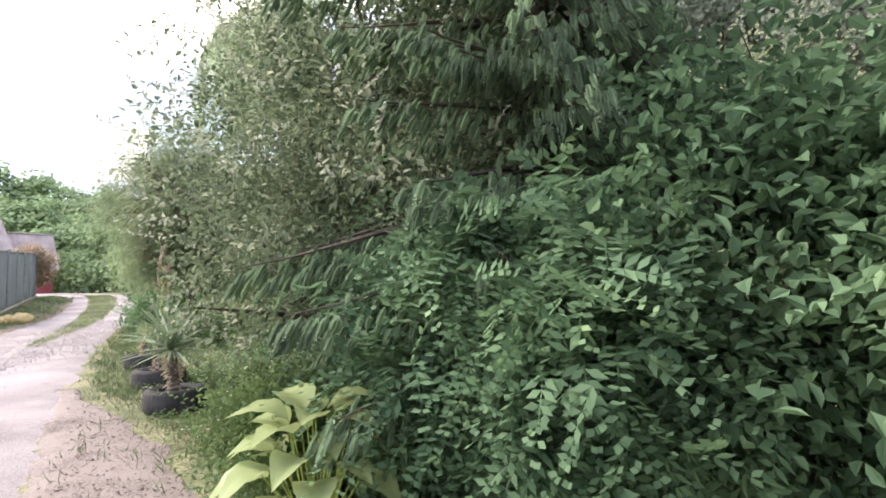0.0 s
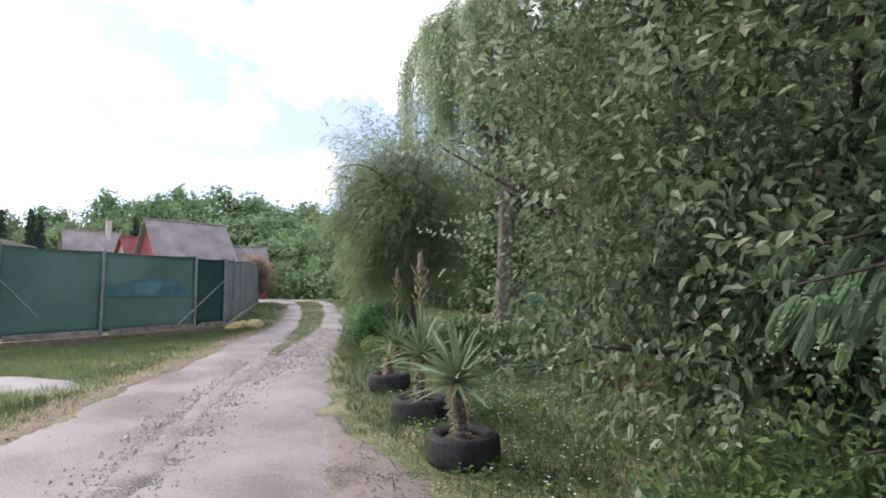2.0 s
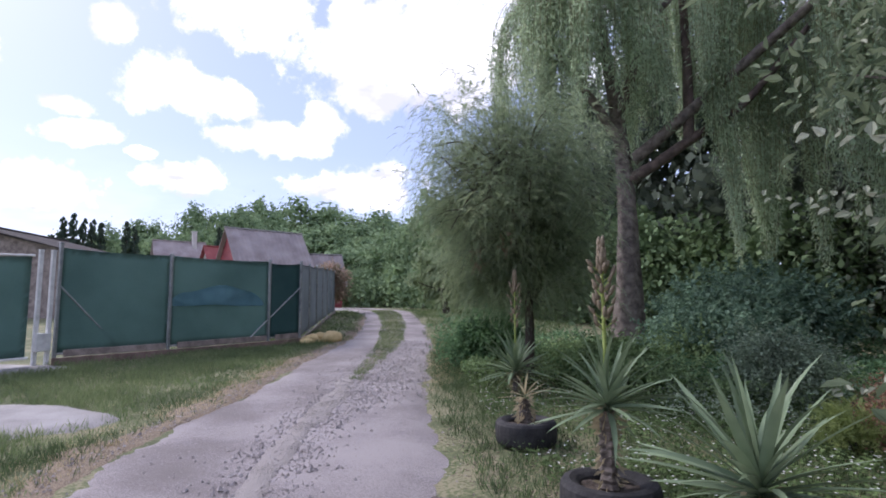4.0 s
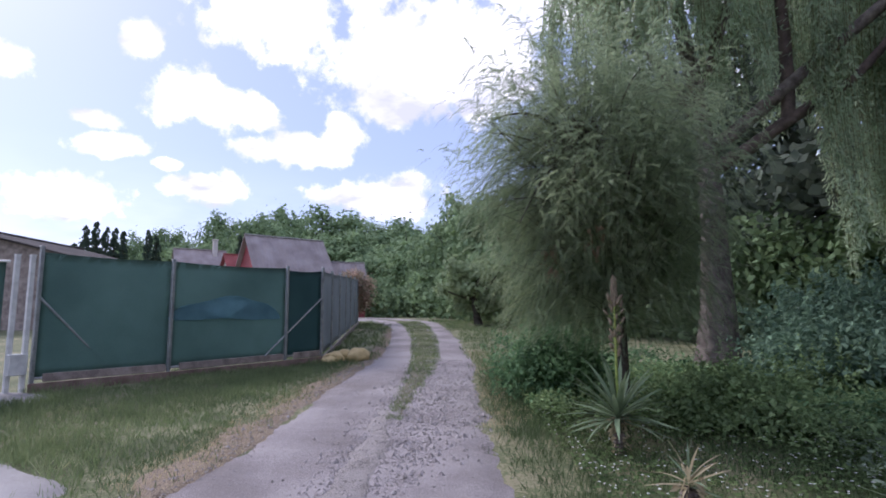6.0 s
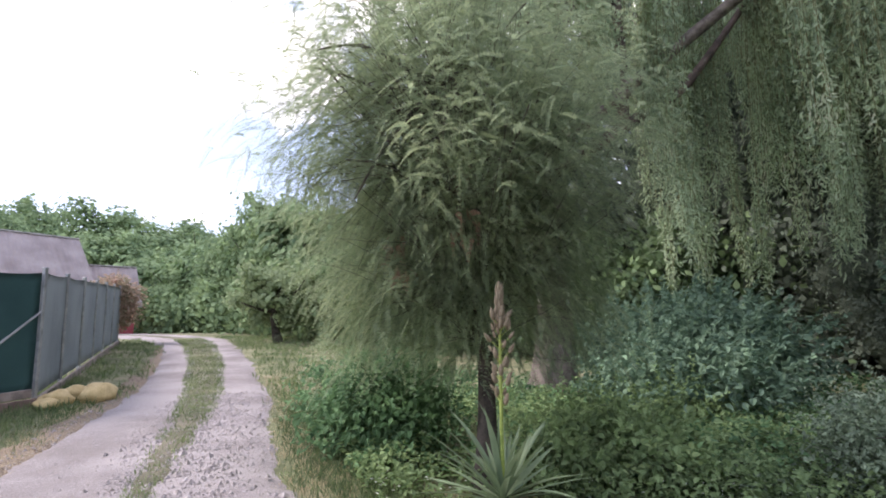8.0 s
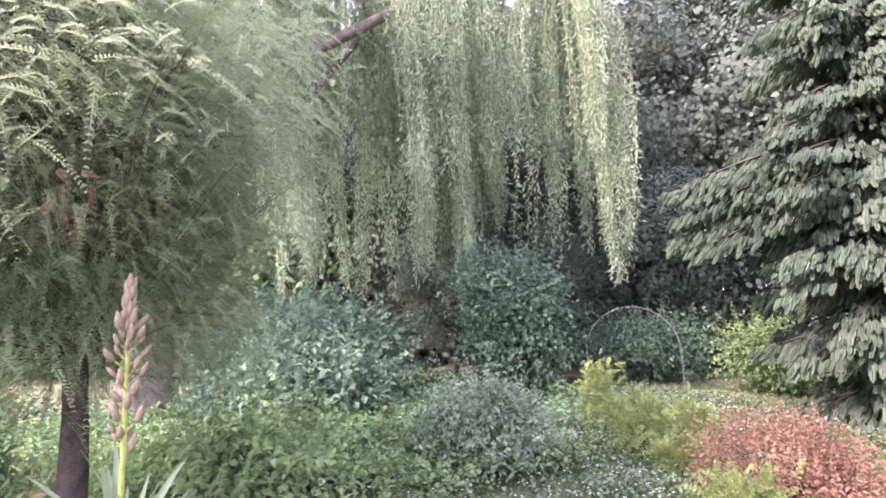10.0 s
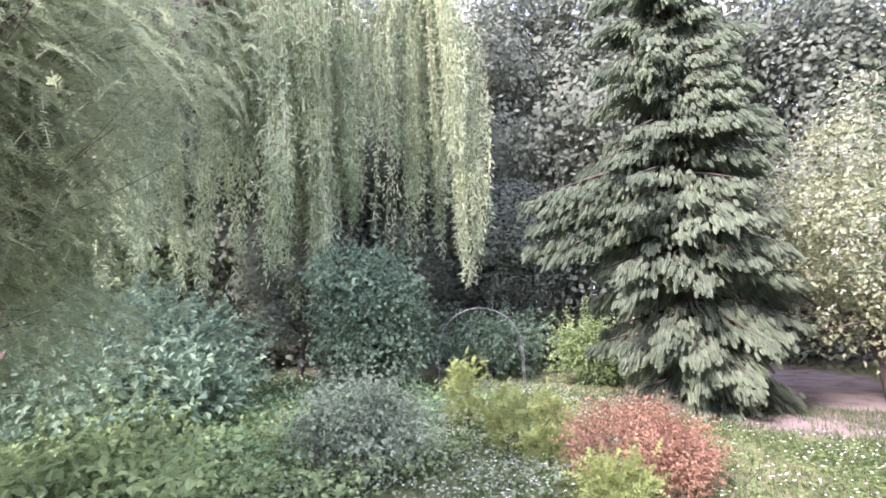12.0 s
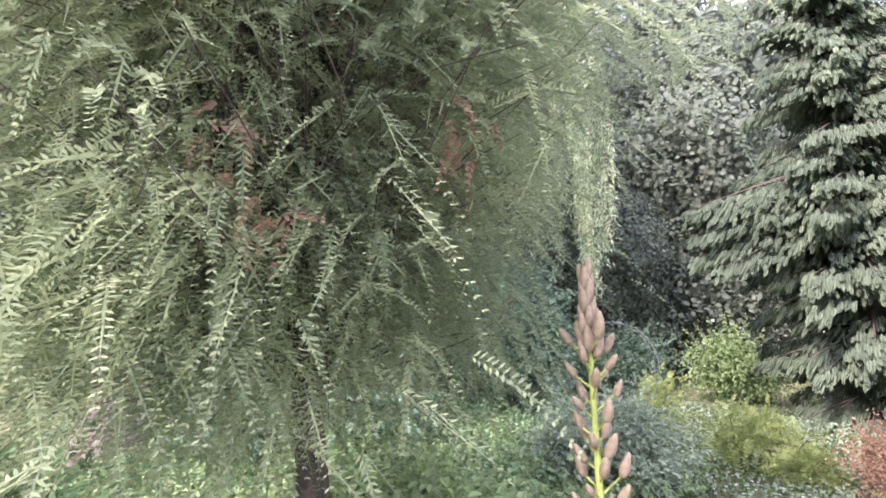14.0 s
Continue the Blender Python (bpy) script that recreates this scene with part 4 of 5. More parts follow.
# ---- trees of the verge and garden ----
def feathery_tree(x, y):
    """The low-branched conifer by the lane: a leaning trunk, crooked limbs, flat drooping sprays."""
    rng = np.random.default_rng(21)
    z0 = gzf(x, y)
    e = thing("yew_tree", x, y, z0, "broad feathery conifer with withered reddish tufts", "tree")
    t = np.linspace(-0.02, 1, 12)
    path = np.stack([-0.15 * t + 0.1 * np.sin(t * 5), 0.1 * np.sin(t * 4), t * 3.6], 1)
    tv, tf = tube_arrays(path, 0.075 - 0.035 * t + 0.04 * np.exp(-10 * np.abs(t)), 10, 0.06, rng)
    part_mesh("trunk", mesh_from("trunk", tv, tf, M_BARK_DARK, True), e)
    ctr = np.array([-0.28, 0.1, 3.05]); R = np.array([2.0, 2.0, 2.1])
    q = unit(rng.standard_normal((860, 3))); q[:, 2] = np.where(q[:, 2] < 0, q[:, 2] * 0.82, q[:, 2])
    k = rng.uniform(0.25, 1.0, (860, 1)) ** 0.5 * (1 + 0.1 * rng.standard_normal((860, 1)).clip(-1.5, 0.9))
    k[:16] = k[:16].clip(0, 0.7)
    # long plumes stand out of the crown above the lane
    q[16:40] = unit(np.stack([rng.uniform(-1.0, -0.3, 24), rng.uniform(-0.7, 0.6, 24), rng.uniform(0.1, 1.0, 24)], 1)); k[16:40, 0] = rng.uniform(0.98, 1.15, 24)
    tips = ctr + q * k * R
    low = np.stack([rng.uniform(-1.4, 1.35, 200), rng.uniform(-0.75, 0.9, 200), rng.uniform(1.05, 2.0, 200)], 1)
    tips = np.concatenate([tips, low])
    C, D, U, BR = [], [], [], []
    for i, tip in enumerate(tips):
        s = path[rng.integers(4, 12)]
        u = np.linspace(0, 1, 7)[:, None]
        pth = s + (tip - s) * u + np.sin(u * np.pi) * np.array([0, 0, 0.22]) * np.linalg.norm(tip - s) * rng.uniform(-0.3, 1) + np.sin(u * np.pi) * rng.normal(0, 0.08, 3)
        if i < 16:
            v, f = tube_arrays(pth, np.linspace(0.035, 0.006, 7), 6)
            part_mesh("limb", mesh_from("limb", v, f, M_BARK_DARK, True), e)
        else:
            BR.append(tube_arrays(pth[:6], np.linspace(0.006, 0.0012, 6), 3))
        m = 24
        w = rng.uniform(0.4, 1.03, m)
        b = np.stack([np.interp(w, u[:, 0], pth[:, a]) for a in range(3)], 1) + rng.normal(0, 0.07 if 16 <= i < 40 else 0.13, (m, 3))
        az = unit((tip - s) * [1, 1, 0.3]); sd = np.cross(az, [0, 0, 1.0])
        C.append(b); D.append(az * 0.6 + sd * rng.uniform(-1, 1, (m, 1)) + rng.normal(0, 0.3, (m, 3)) - [0, 0, 0.3])
        U.append(np.array([0, 0, 1.0]) + az * 0.2 + rng.normal(0, 0.3, (m, 3)))
    C, D, U = np.concatenate(C), np.concatenate(D), np.concatenate(U)
    # the side over the lane is clipped back
    clear = ~((C[:, 0] + x < -6.15) & (C[:, 1] + y < 10.55) & (C[:, 2] < 2.6)) & ~((C[:, 0] + x < -6.0) & (C[:, 1] + y < 10.2))
    clear &= (((C - ctr) / R) ** 2).sum(-1) < np.repeat(np.where((np.arange(len(tips)) >= 16) & (np.arange(len(tips)) < 40), 1.6, np.where(np.arange(len(tips)) >= 860, 1.75, 1.04)), 24)
    # towards the lane the crown narrows downwards
    clear &= C[:, 0] > -1.5 - 0.36 * (C[:, 2] - 1.4)
    C, D, U = C[clear], D[clear], U[clear]
    v, f = sprays(C, D, U, rng.uniform(0.14, 0.32, len(C)), 16, 0.031, 0.0075, rng, 0.45, 0.8)
    part_mesh("crown", mesh_from("crown", v, f, M_YEW), e)
    bv, bf = merge(BR)
    tagged(part_mesh("twig_work", mesh_from("twig_work", bv, bf, M_BARK_DARK), e), kind="stuff")
    for cx, cy, cz in ((-6.05, 10.75, 2.2), (-5.56, 10.45, 2.5), (-5.6, 10.9, 3.05), (-6.15, 10.85, 2.45)):
        n = 12
        b = np.array([cx - x, cy - y, cz - z0]) + rng.normal(0, 0.05, (n, 3))
        v, f = sprays(b, rng.normal(0, 0.6, (n, 3)) - [0, 0, 0.8], rng.normal(0, 1, (n, 3)), rng.uniform(0.06, 0.14, n), 7, 0.035, 0.014, rng, 0.4)
        tagged(part_mesh("withered_tuft", mesh_from("withered_tuft", v, f, M_DEAD), e, "withered reddish tuft"), kind="stuff")
    return e


feathery_tree(-5.5, 11.25)


def willow(x, y):
    rng = np.random.default_rng(31)
    z0 = gzf(x, y)
    e = thing("weeping_willow", x, y, z0, "tall weeping willow with long hanging curtains of leaves", "tree")

    def limb(name, pts, r0, r1, mat_=M_BARK, sides=12):
        p = np.array(pts, float); d = np.linspace(0, 1, len(p)); u = np.linspace(0, 1, 16)
        q = np.stack([np.interp(u, d, p[:, k]) for k in range(3)], 1)
        for _ in range(2):
            q[1:-1] = (q[:-2] + q[1:-1] * 2 + q[2:]) / 4
        rr = r0 + (r1 - r0) * u
        if name == "trunk":
            rr = rr + 0.22 * np.exp(-u * 9)
        v, f = tube_arrays(q, rr, sides, 0.05, rng)
        part_mesh(name, mesh_from(name, v, f, mat_, True), e)

    limb("trunk", ((0, 0, -0.1), (0.08, 0, 1.3), (0.12, 0, 2.9), (0.1, 0.1, 4.6), (-0.2, 0.3, 7.0), (-0.5, 0.3, 9.3)), 0.29, 0.10, M_BARK, 18)
    limb("limb", ((0.1, 0, 3.9), (0.8, 0.1, 4.3), (1.6, 0.15, 4.85), (2.5, 0.3, 5.3), (3.4, 0.7, 6.4), (4.6, 1.2, 8.0)), 0.14, 0.05, M_BARK_RED)
    limb("limb", ((1.5, 0.15, 4.7), (1.56, 0.2, 6.2), (1.55, 0.3, 8.2), (1.4, 0.5, 10.0)), 0.12, 0.07, M_BARK_RED)
    limb("limb", ((0.0, 0.1, 5.0), (-0.9, -0.3, 6.6), (-1.8, -0.6, 8.0)), 0.13, 0.04)
    limb("limb", ((0.3, 0, 4.4), (2.5, 0.2, 6.2), (5.0, -0.4, 8.0), (7.4, -1.3, 8.9)), 0.14, 0.05)
    limb("limb", ((0.1, 0, 5.6), (0.8, -0.6, 7.4), (2.5, -0.6, 8.8)), 0.11, 0.04)
    # hanging strands from arcs of the crown
    arcs = (
        # centre x, y, top z, radius x, radius y, lowest z, count
        (-0.75, -0.1, 9.4, 2.3, 2.0, 4.0, 420), (0.5, -0.2, 10.0, 2.3, 2.1, 4.4, 250), (-0.3, -0.7, 9.8, 1.8, 1.3, 4.4, 170),
        (3.4, 0.8, 9.6, 1.8, 1.7, 1.3, 280), (5.4, -0.3, 9.4, 2.3, 1.6, 1.1, 360), (7.8, -1.7, 9.2, 1.5, 1.3, 1.5, 330),
        (3.6, 2.2, 10.8, 2.6, 2.2, 3.4, 260), (6.6, 0.6, 10.6, 2.6, 2.0, 3.0, 240),
    )
    LV, ST = [], []
    for cx, cy, top, rx, ry, low, cnt in arcs:
        groups = [(rng.uniform(0, 2 * np.pi), math.sqrt(rng.uniform(0, 1)), rng.uniform(0, 1), rng.normal(0, 0.12, 2)) for _ in range(max(8, cnt // 12))]
        for _ in range(cnt):
            a, rr, gl, lean = groups[rng.integers(len(groups))]
            off = rng.normal(0, 0.09 + 0.07 * gl, 2)
            px, py = cx + rx * rr * math.cos(a) + off[0], cy + ry * rr * math.sin(a) + off[1]
            zt = top - 0.9 * rr ** 2 * rng.uniform(0.6, 1.2) + rng.normal(0, 0.2)
            # the strands of a tassel end in a ragged point
            zl = low + (zt - low) * (0.6 * gl ** 1.3) + 3.2 * float(np.hypot(*off)) + abs(rng.normal(0, 0.4))
            L = max(0.8, zt - zl)
            m = int(L / 0.05)
            u = np.linspace(0, 1, m)
            sway = lean + rng.normal(0, 0.05, 2)
            arc = 0.7 * np.exp(-7 * u)
            P = np.stack([px + sway[0] * np.sin(u * 3) * L * 0.25 - math.cos(a) * arc, py + sway[1] * np.sin(u * 2.5) * L * 0.25 - math.sin(a) * arc, zt - L * u], 1)
            ST.append(tube_arrays(P[:: max(1, m // 8)], np.linspace(0.006, 0.003, len(P[:: max(1, m // 8)])), 3))
            d = rng.normal(0, 0.6, (m, 3)) - [0, 0, 0.85]
            LV.append((P + rng.normal(0, 0.035, (m, 3)), d))
    P = np.concatenate([a for a, _ in LV]); D = np.concatenate([b for _, b in LV])
    v, f = blades(P, D, rng.normal(0, 1, (len(P), 3)), rng.uniform(0.10, 0.19, len(P)), 0.034)
    part_mesh("crown", mesh_from("crown", v, f, M_WILLOW), e)
    sv, sf = merge(ST)
    tagged(part_mesh("strand_work", mesh_from("strand_work", sv, sf, M_STRAND), e, "thin hanging yellowish twigs"), kind="stuff")
    return e


willow(-4.47, 15.85)

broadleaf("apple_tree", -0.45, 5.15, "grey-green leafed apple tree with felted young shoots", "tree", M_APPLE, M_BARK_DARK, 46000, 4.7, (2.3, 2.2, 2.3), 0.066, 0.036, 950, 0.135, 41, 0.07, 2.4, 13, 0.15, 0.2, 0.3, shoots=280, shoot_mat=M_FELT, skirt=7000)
broadleaf("apple_tree", 4.6, 6.9, "apple tree beside the garden path with sunlight put into its pale leaf colour", "tree", M_SUNLITAPPLE, M_BARK_DARK, 17000, 4.7, (2.2, 2.1, 2.1), 0.085, 0.05, 230, 0.22, 42, 0.09, 2.2, 8, 0.9, shoots=90, shoot_mat=M_FELT)
conifer("spruce_tree", 2.8, 9.15, "tall pale green spruce with drooping boughs", M_SPRUCE, M_BARK_DARK, 12.0, 1.72, 51, 0.3, 46, 11, 0.15, 0, 0.05, 0.02, 0.55, 104, finger=0.05, arm=(2.2, 3.35, 2.45), hang=0.45,
        reach=lambda a, h: min(1.0, 0.58 + 0.17 * h))
conifer("spruce_tree", 0.75, 3.7, "old spruce with fresh green drooping tips", M_SPRUCE_NEAR, M_BARK_DARK, 7.5, 2.5, 52, 1.7, 18, 10, 0.115, 7, 0.026, 0.010, 0.42, 74, 0.12, finger=0.034, hang=0.9,
        reach=lambda a, h: 1.12 if math.cos(a) < -0.4 and math.sin(a) < -0.4 and h > 2.9 else 1.0 - 0.42 * max(0.0, -math.sin(a)) - 0.25 * max(0.0, math.cos(a)))

SHRUBS = (
    # x, y, name, label, material, leaves, height, radius, leaf, width, clumps
    (-1.95, 16.2, "shrub", "dense dark green broadleaf shrub", M_DARKSHRUB, 9500, 1.75, 1.9, 0.14, 0.095, 300),
    (-2.7, 14.6, "shrub", "dark blue-green nettle-like growth under the willow", M_DARKSHRUB, 6500, 1.15, 1.35, 0.12, 0.08, 170),
    (1.3, 14.2, "shrub", "upright hazel-like shrub in full leaf", M_DARKSHRUB, 9000, 2.9, 1.05, 0.10, 0.075, 240),
    (-2.1, 11.35, "shrub", "grey-green fine-leaved cotoneaster bush", M_GREYSHRUB, 9000, 0.86, 0.68, 0.055, 0.032, 220),
    (-6.6, 12.5, "shrub", "bushy green undergrowth beside the lane", M_SHRUB, 6500, 1.0, 0.85, 0.09, 0.055, 200),
    (-3.1, 13.6, "shrub", "light green low leafy bush", M_LIGHTSHRUB, 3200, 0.6, 0.6, 0.07, 0.045, 110),
    (-4.4, 12.0, "shrub", "light green leafy undergrowth in the garden", M_LIGHTSHRUB, 4200, 0.55, 0.9, 0.085, 0.06, 150),
    (4.45, 11.25, "shrub", "yellow-green leafy shrub near the spruce", M_LIGHTSHRUB, 4500, 1.4, 0.75, 0.08, 0.05, 150),
    (4.9, 13.8, "shrub", "dark green shrub behind the arch", M_DARKSHRUB, 6200, 1.5, 1.5, 0.09, 0.06, 190),
    (1.75, 2.75, "shrub", "large green leafy bush crowding the lane", M_BUSH, 12000, 2.9, 1.05, 0.09, 0.054, 380),
    (2.35, 1.55, "shrub", "dense tall raspberry-like hedge", M_BUSH, 12000, 3.2, 1.1, 0.09, 0.054, 380),
    (-1.03, 3.45, "shrub", "small bright green bush at the verge", M_CLOVER, 6500, 0.95, 0.48, 0.05, 0.024, 150),
    (-0.5, 4.0, "shrub", "low green bush below the apple tree", M_SHRUB, 4200, 0.7, 0.6, 0.055, 0.03, 150),
)
for k, (x, y, nm, lb, mt, n, h, r, lf, wd, cl) in enumerate(SHRUBS):
    broadleaf(nm, x, y, lb, "shrub", mt, M_BARK_DARK, n, h, (r, r, h * 0.52), lf, wd, cl, 0.1 + 0.05 * r, 60 + k, 0.03, h * 0.6, 6, 0.05, 0.2, shoots=int(14 + 34 * r))

broadleaf("climber", 0.25, 3.1, "pinnate-leaved green climber hanging below the spruce", "shrub", M_BUSH, M_BARK_DARK, 2600, 1.95, (0.8, 0.6, 0.9), 0.27, 0.034, 220, 0.13, 95, 0.03, 1.2, 6, 0.15, 0.6, 0.3, style="pinnate")
broadleaf("climber", 0.7, 2.6, "pinnate-leaved green climber hanging below the spruce", "shrub", M_BUSH, M_BARK_DARK, 2300, 1.95, (0.65, 0.6, 0.95), 0.27, 0.034, 200, 0.13, 96, 0.03, 1.2, 6, 0.15, 0.6, 0.3, style="pinnate")
broadleaf("copper_bush", -1.2, 8.98, "rounded copper-red barberry bush", "shrub", M_RED, M_BARK_DARK, 12000, 0.74, (0.62, 0.62, 0.40), 0.032, 0.018, 500, 0.07, 90, 0.02, 0.4, 5, 0.02, 0.0, 0.75)
for k, (x, y, h, r) in enumerate(((-0.75, 10.5, 0.62, 0.26), (-0.15, 11.4, 0.95, 0.25), (-1.9, 9.0, 0.45, 0.26), (-0.1, 10.3, 0.55, 0.25), (-1.0, 9.9, 0.35, 0.2))):
    broadleaf("golden_conifer", x, y, "small feathery yellow-green dwarf conifer", "shrub", M_GOLD, M_BARK_DARK, 420, h, (r, r, h * 0.5), 0.17, 0.016, 60, 0.07, 100 + k, 0.015, h * 0.6, 5, 0.02, -0.7, 0.2, style="pinnate")

# ---- garden arch ----
arch = thing("garden_arch", 3.38, 13.2, gzf(3.38, 13.2), "thin wire garden arch", "arch", rz=-56)
for off in (-0.13, 0.13):
    w, hgt = 0.85, 1.55
    pts = [(-w, off, -0.1), (-w, off, 0.4)] + [(-w * math.cos(a), off, 0.7 + (hgt - 0.7) * math.sin(a)) for a in np.linspace(0, math.pi, 20)] + [(w, off, 0.4), (w, off, -0.1)]
    v, f = tube_arrays(pts, [0.0065] * len(pts), 6)
    part_mesh("hoop", mesh_from("hoop", v, f, M_STEEL, True), arch)
for a in np.linspace(0.0, math.pi, 12):
    x, z = -0.85 * math.cos(a), 0.7 + 0.85 * math.sin(a)
    bar(arch, "rung", Vector((x, -0.13, z)), Vector((x, 0.13, z)), 0.006, M_STEEL, 5)

# ---- hosta ----
hosta = thing("hosta", -0.68, 2.8, gzf(-0.68, 2.8), "hosta with broad pale green leaves", "plant")
rng = np.random.default_rng(7)
t9 = np.linspace(0, 1, 9)
wl9 = 0.085 * np.array([0.1, 0.72, 0.98, 1.0, 0.92, 0.76, 0.52, 0.26, 0.0])
hf = []
c = np.stack([t9 * 0.24, 0 * t9, 0.02 * np.sin(t9 * 3.1) - 0.07 * t9 ** 2], 1)
rows = [c + np.stack([0 * t9, wl9 * k, np.abs(k) * wl9 * 0.35 + 0.004 * np.cos(t9 * 20) * abs(k)], 1) for k in (-1, -0.5, 0, 0.5, 1)]
hv = np.concatenate(rows)
for r in range(4):
    i = np.arange(8)
    hf.append(np.stack([r * 9 + i, r * 9 + i + 1, (r + 1) * 9 + i + 1, (r + 1) * 9 + i], 1))
HLEAF = mesh_from("leaf", hv, np.concatenate(hf), M_HOSTA, True)
for i in range(34):
    an = i * 2.39996; rad = 0.06 + 0.24 * math.sqrt(i / 34)
    lf = part_mesh("leaf", HLEAF, hosta)
    zz = 0.72 - 0.42 * (i / 34)
    k = rng.uniform(0.95, 1.35)
    lf.matrix_basis = Matrix.Translation((rad * math.cos(an), rad * math.sin(an), zz)) @ Euler((rng.normal(0, 0.2), radians(-25 + 45 * i / 34), an)).to_matrix().to_4x4() @ Matrix.Diagonal((k, k, k, 1))
v, f = merge([tube_arrays([(0.02 * math.cos(i), 0.02 * math.sin(i), 0), ((0.06 + 0.24 * math.sqrt(i / 34)) * math.cos(i * 2.39996), (0.06 + 0.24 * math.sqrt(i / 34)) * math.sin(i * 2.39996), 0.72 - 0.42 * i / 34)], [0.006, 0.004], 5) for i in range(34)])
tagged(part_mesh("stalk_work", mesh_from("stalk_work", v, f, M_STEM), hosta), kind="stuff")

# ---- woods ----
def wood_tree(name, x, y, h, r, material, seed, label, n=6800, leaf=0.38, bare=0.15, group="woodland edge"):
    return broadleaf(name, x, y, label, "tree", material, M_BARK_DARK, n, h, (r, r, h * 0.46), leaf, leaf * 0.8, 95, 0.058 * h ** 0.9, seed, 0.16, h * 0.7, 5, bare, 0.3, 0.3, group, style="blade")


protos = [wood_tree("oak", -15.5 - 2, 36 + 2, 9, 3.6, M_WOODS, 200, "leafy woodland tree in full summer leaf"),
          wood_tree("oak", -22, 43, 11, 4.0, M_WOODS, 201, "tall leafy woodland tree"),
          wood_tree("oak", -9, 33, 10, 3.8, M_WOODS, 202, "leafy woodland tree at the lane bend")]
WOODS = ((-12.3, 30.5, 0.62), (-10.5, 27.5, 0.6), (-12.5, 37, 1.0), (-18, 42, 1.0), (-27, 49, 1.15), (-33, 53, 1.2), (-40, 56, 1.3), (-48, 60, 1.4), (-57, 66, 1.5), (-66, 68, 1.55),
         (-76, 72, 1.6), (-87, 75, 1.6), (-98, 74, 1.6), (-110, 78, 1.6), (-30, 60, 1.7), (-42, 68, 1.9), (-55, 77, 2.0), (-70, 84, 2.0), (-88, 90, 2.0), (-20, 52, 1.5), (-10, 42, 1.25), (-4, 34, 1.1), (-6.5, 28, 0.85),
         (-125, 80, 1.7), (-140, 78, 1.7), (-75, 95, 2.9), (-95, 98, 2.8), (-84, 106, 3.2), (-68, 102, 3.0), (-104, 104, 2.7), (-60, 88, 2.4), (-108, 92, 2.1), (-48, 80, 2.2), (-36, 70, 2.1), (-26, 62, 1.8), (-82, 82, 2.0), (-118, 88, 1.7), (-16, 46, 1.35), (-16.5, 33.5, 0.45), (-20, 37.5, 0.5), (-25, 42, 0.55), (-31, 45, 0.6), (-38, 48, 0.6), (-8, 25.5, 0.4), (-4.5, 24.5, 0.45), (-46, 51, 0.7))
for k, (x, y, s) in enumerate(WOODS):
    o = copy_thing(protos[k % 3], pose(x, y, gzf(x, y) - 0.1, 0, 0, k * 67))
    bearing = math.degrees(math.atan2(-3 - x, y - 3))
    o.scale = (s * 0.95, s * 0.95, s * float(np.interp(bearing, [36, 46, 56], [0.72, 1.1, 1.25])))
wood_tree("pale_bush", -14.3, 27.6, 3.6, 2.3, M_WOODS_PALE, 210, "pale green rounded bush at the bend", 7000, 0.22, 0.1)
# these trees take the leaf colour with shade painted in
dark = [wood_tree("shade_tree", 4, 21, 11, 4.0, M_WOODS_SHADED, 220, "woodland tree with shade put into its dark leaf colour", 38000, 0.17, 0.1), wood_tree("shade_tree", 9, 17, 13.5, 4.4, M_WOODS_SHADED, 221, "woodland tree with shade put into its dark leaf colour", 42000, 0.175, 0.1), wood_tree("shade_tree", 11, 22, 15, 5.0, M_WOODS_SHADED, 222, "tall tree deep in the wood with shade put into its leaf colour", 9000, 0.42, 0.2)]
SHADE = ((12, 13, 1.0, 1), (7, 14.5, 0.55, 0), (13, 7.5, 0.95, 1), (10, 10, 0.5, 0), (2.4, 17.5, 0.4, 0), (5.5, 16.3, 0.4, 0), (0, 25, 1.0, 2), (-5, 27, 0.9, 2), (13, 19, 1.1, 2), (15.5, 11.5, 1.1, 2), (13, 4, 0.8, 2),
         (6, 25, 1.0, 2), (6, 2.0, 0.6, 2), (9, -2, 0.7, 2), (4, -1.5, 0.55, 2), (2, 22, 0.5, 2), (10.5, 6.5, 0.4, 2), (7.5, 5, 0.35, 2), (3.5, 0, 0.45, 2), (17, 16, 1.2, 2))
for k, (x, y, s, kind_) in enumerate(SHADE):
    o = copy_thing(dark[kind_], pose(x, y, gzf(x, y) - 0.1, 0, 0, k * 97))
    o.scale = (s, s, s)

fir = conifer("far_fir", -72, 39.8, "dark fir standing by the far roofs", M_FIR, M_BARK_DARK, 9, 1.7, 230, 0.2, 26, 9, 0.42, 0, 0.4, 0.16, 0.25, 9, 0.2, finger=0.2)
for k, (x, y, s) in enumerate(((-71.4, 40.6, 1.0), (-71, 41.5, 1.05), (-70.5, 42.4, 1.0), (-70, 43.2, 1.0), (-69.6, 44, 0.97), (-68, 46.3, 1.0), (-67.6, 47.1, 0.95), (-61.5, 55.1, 1.0))):
    o = copy_thing(fir, pose(x, y, gzf(x, y), 0, 0, k * 50))
    o.scale = (s * 0.75, s * 0.75, s * 1.25)


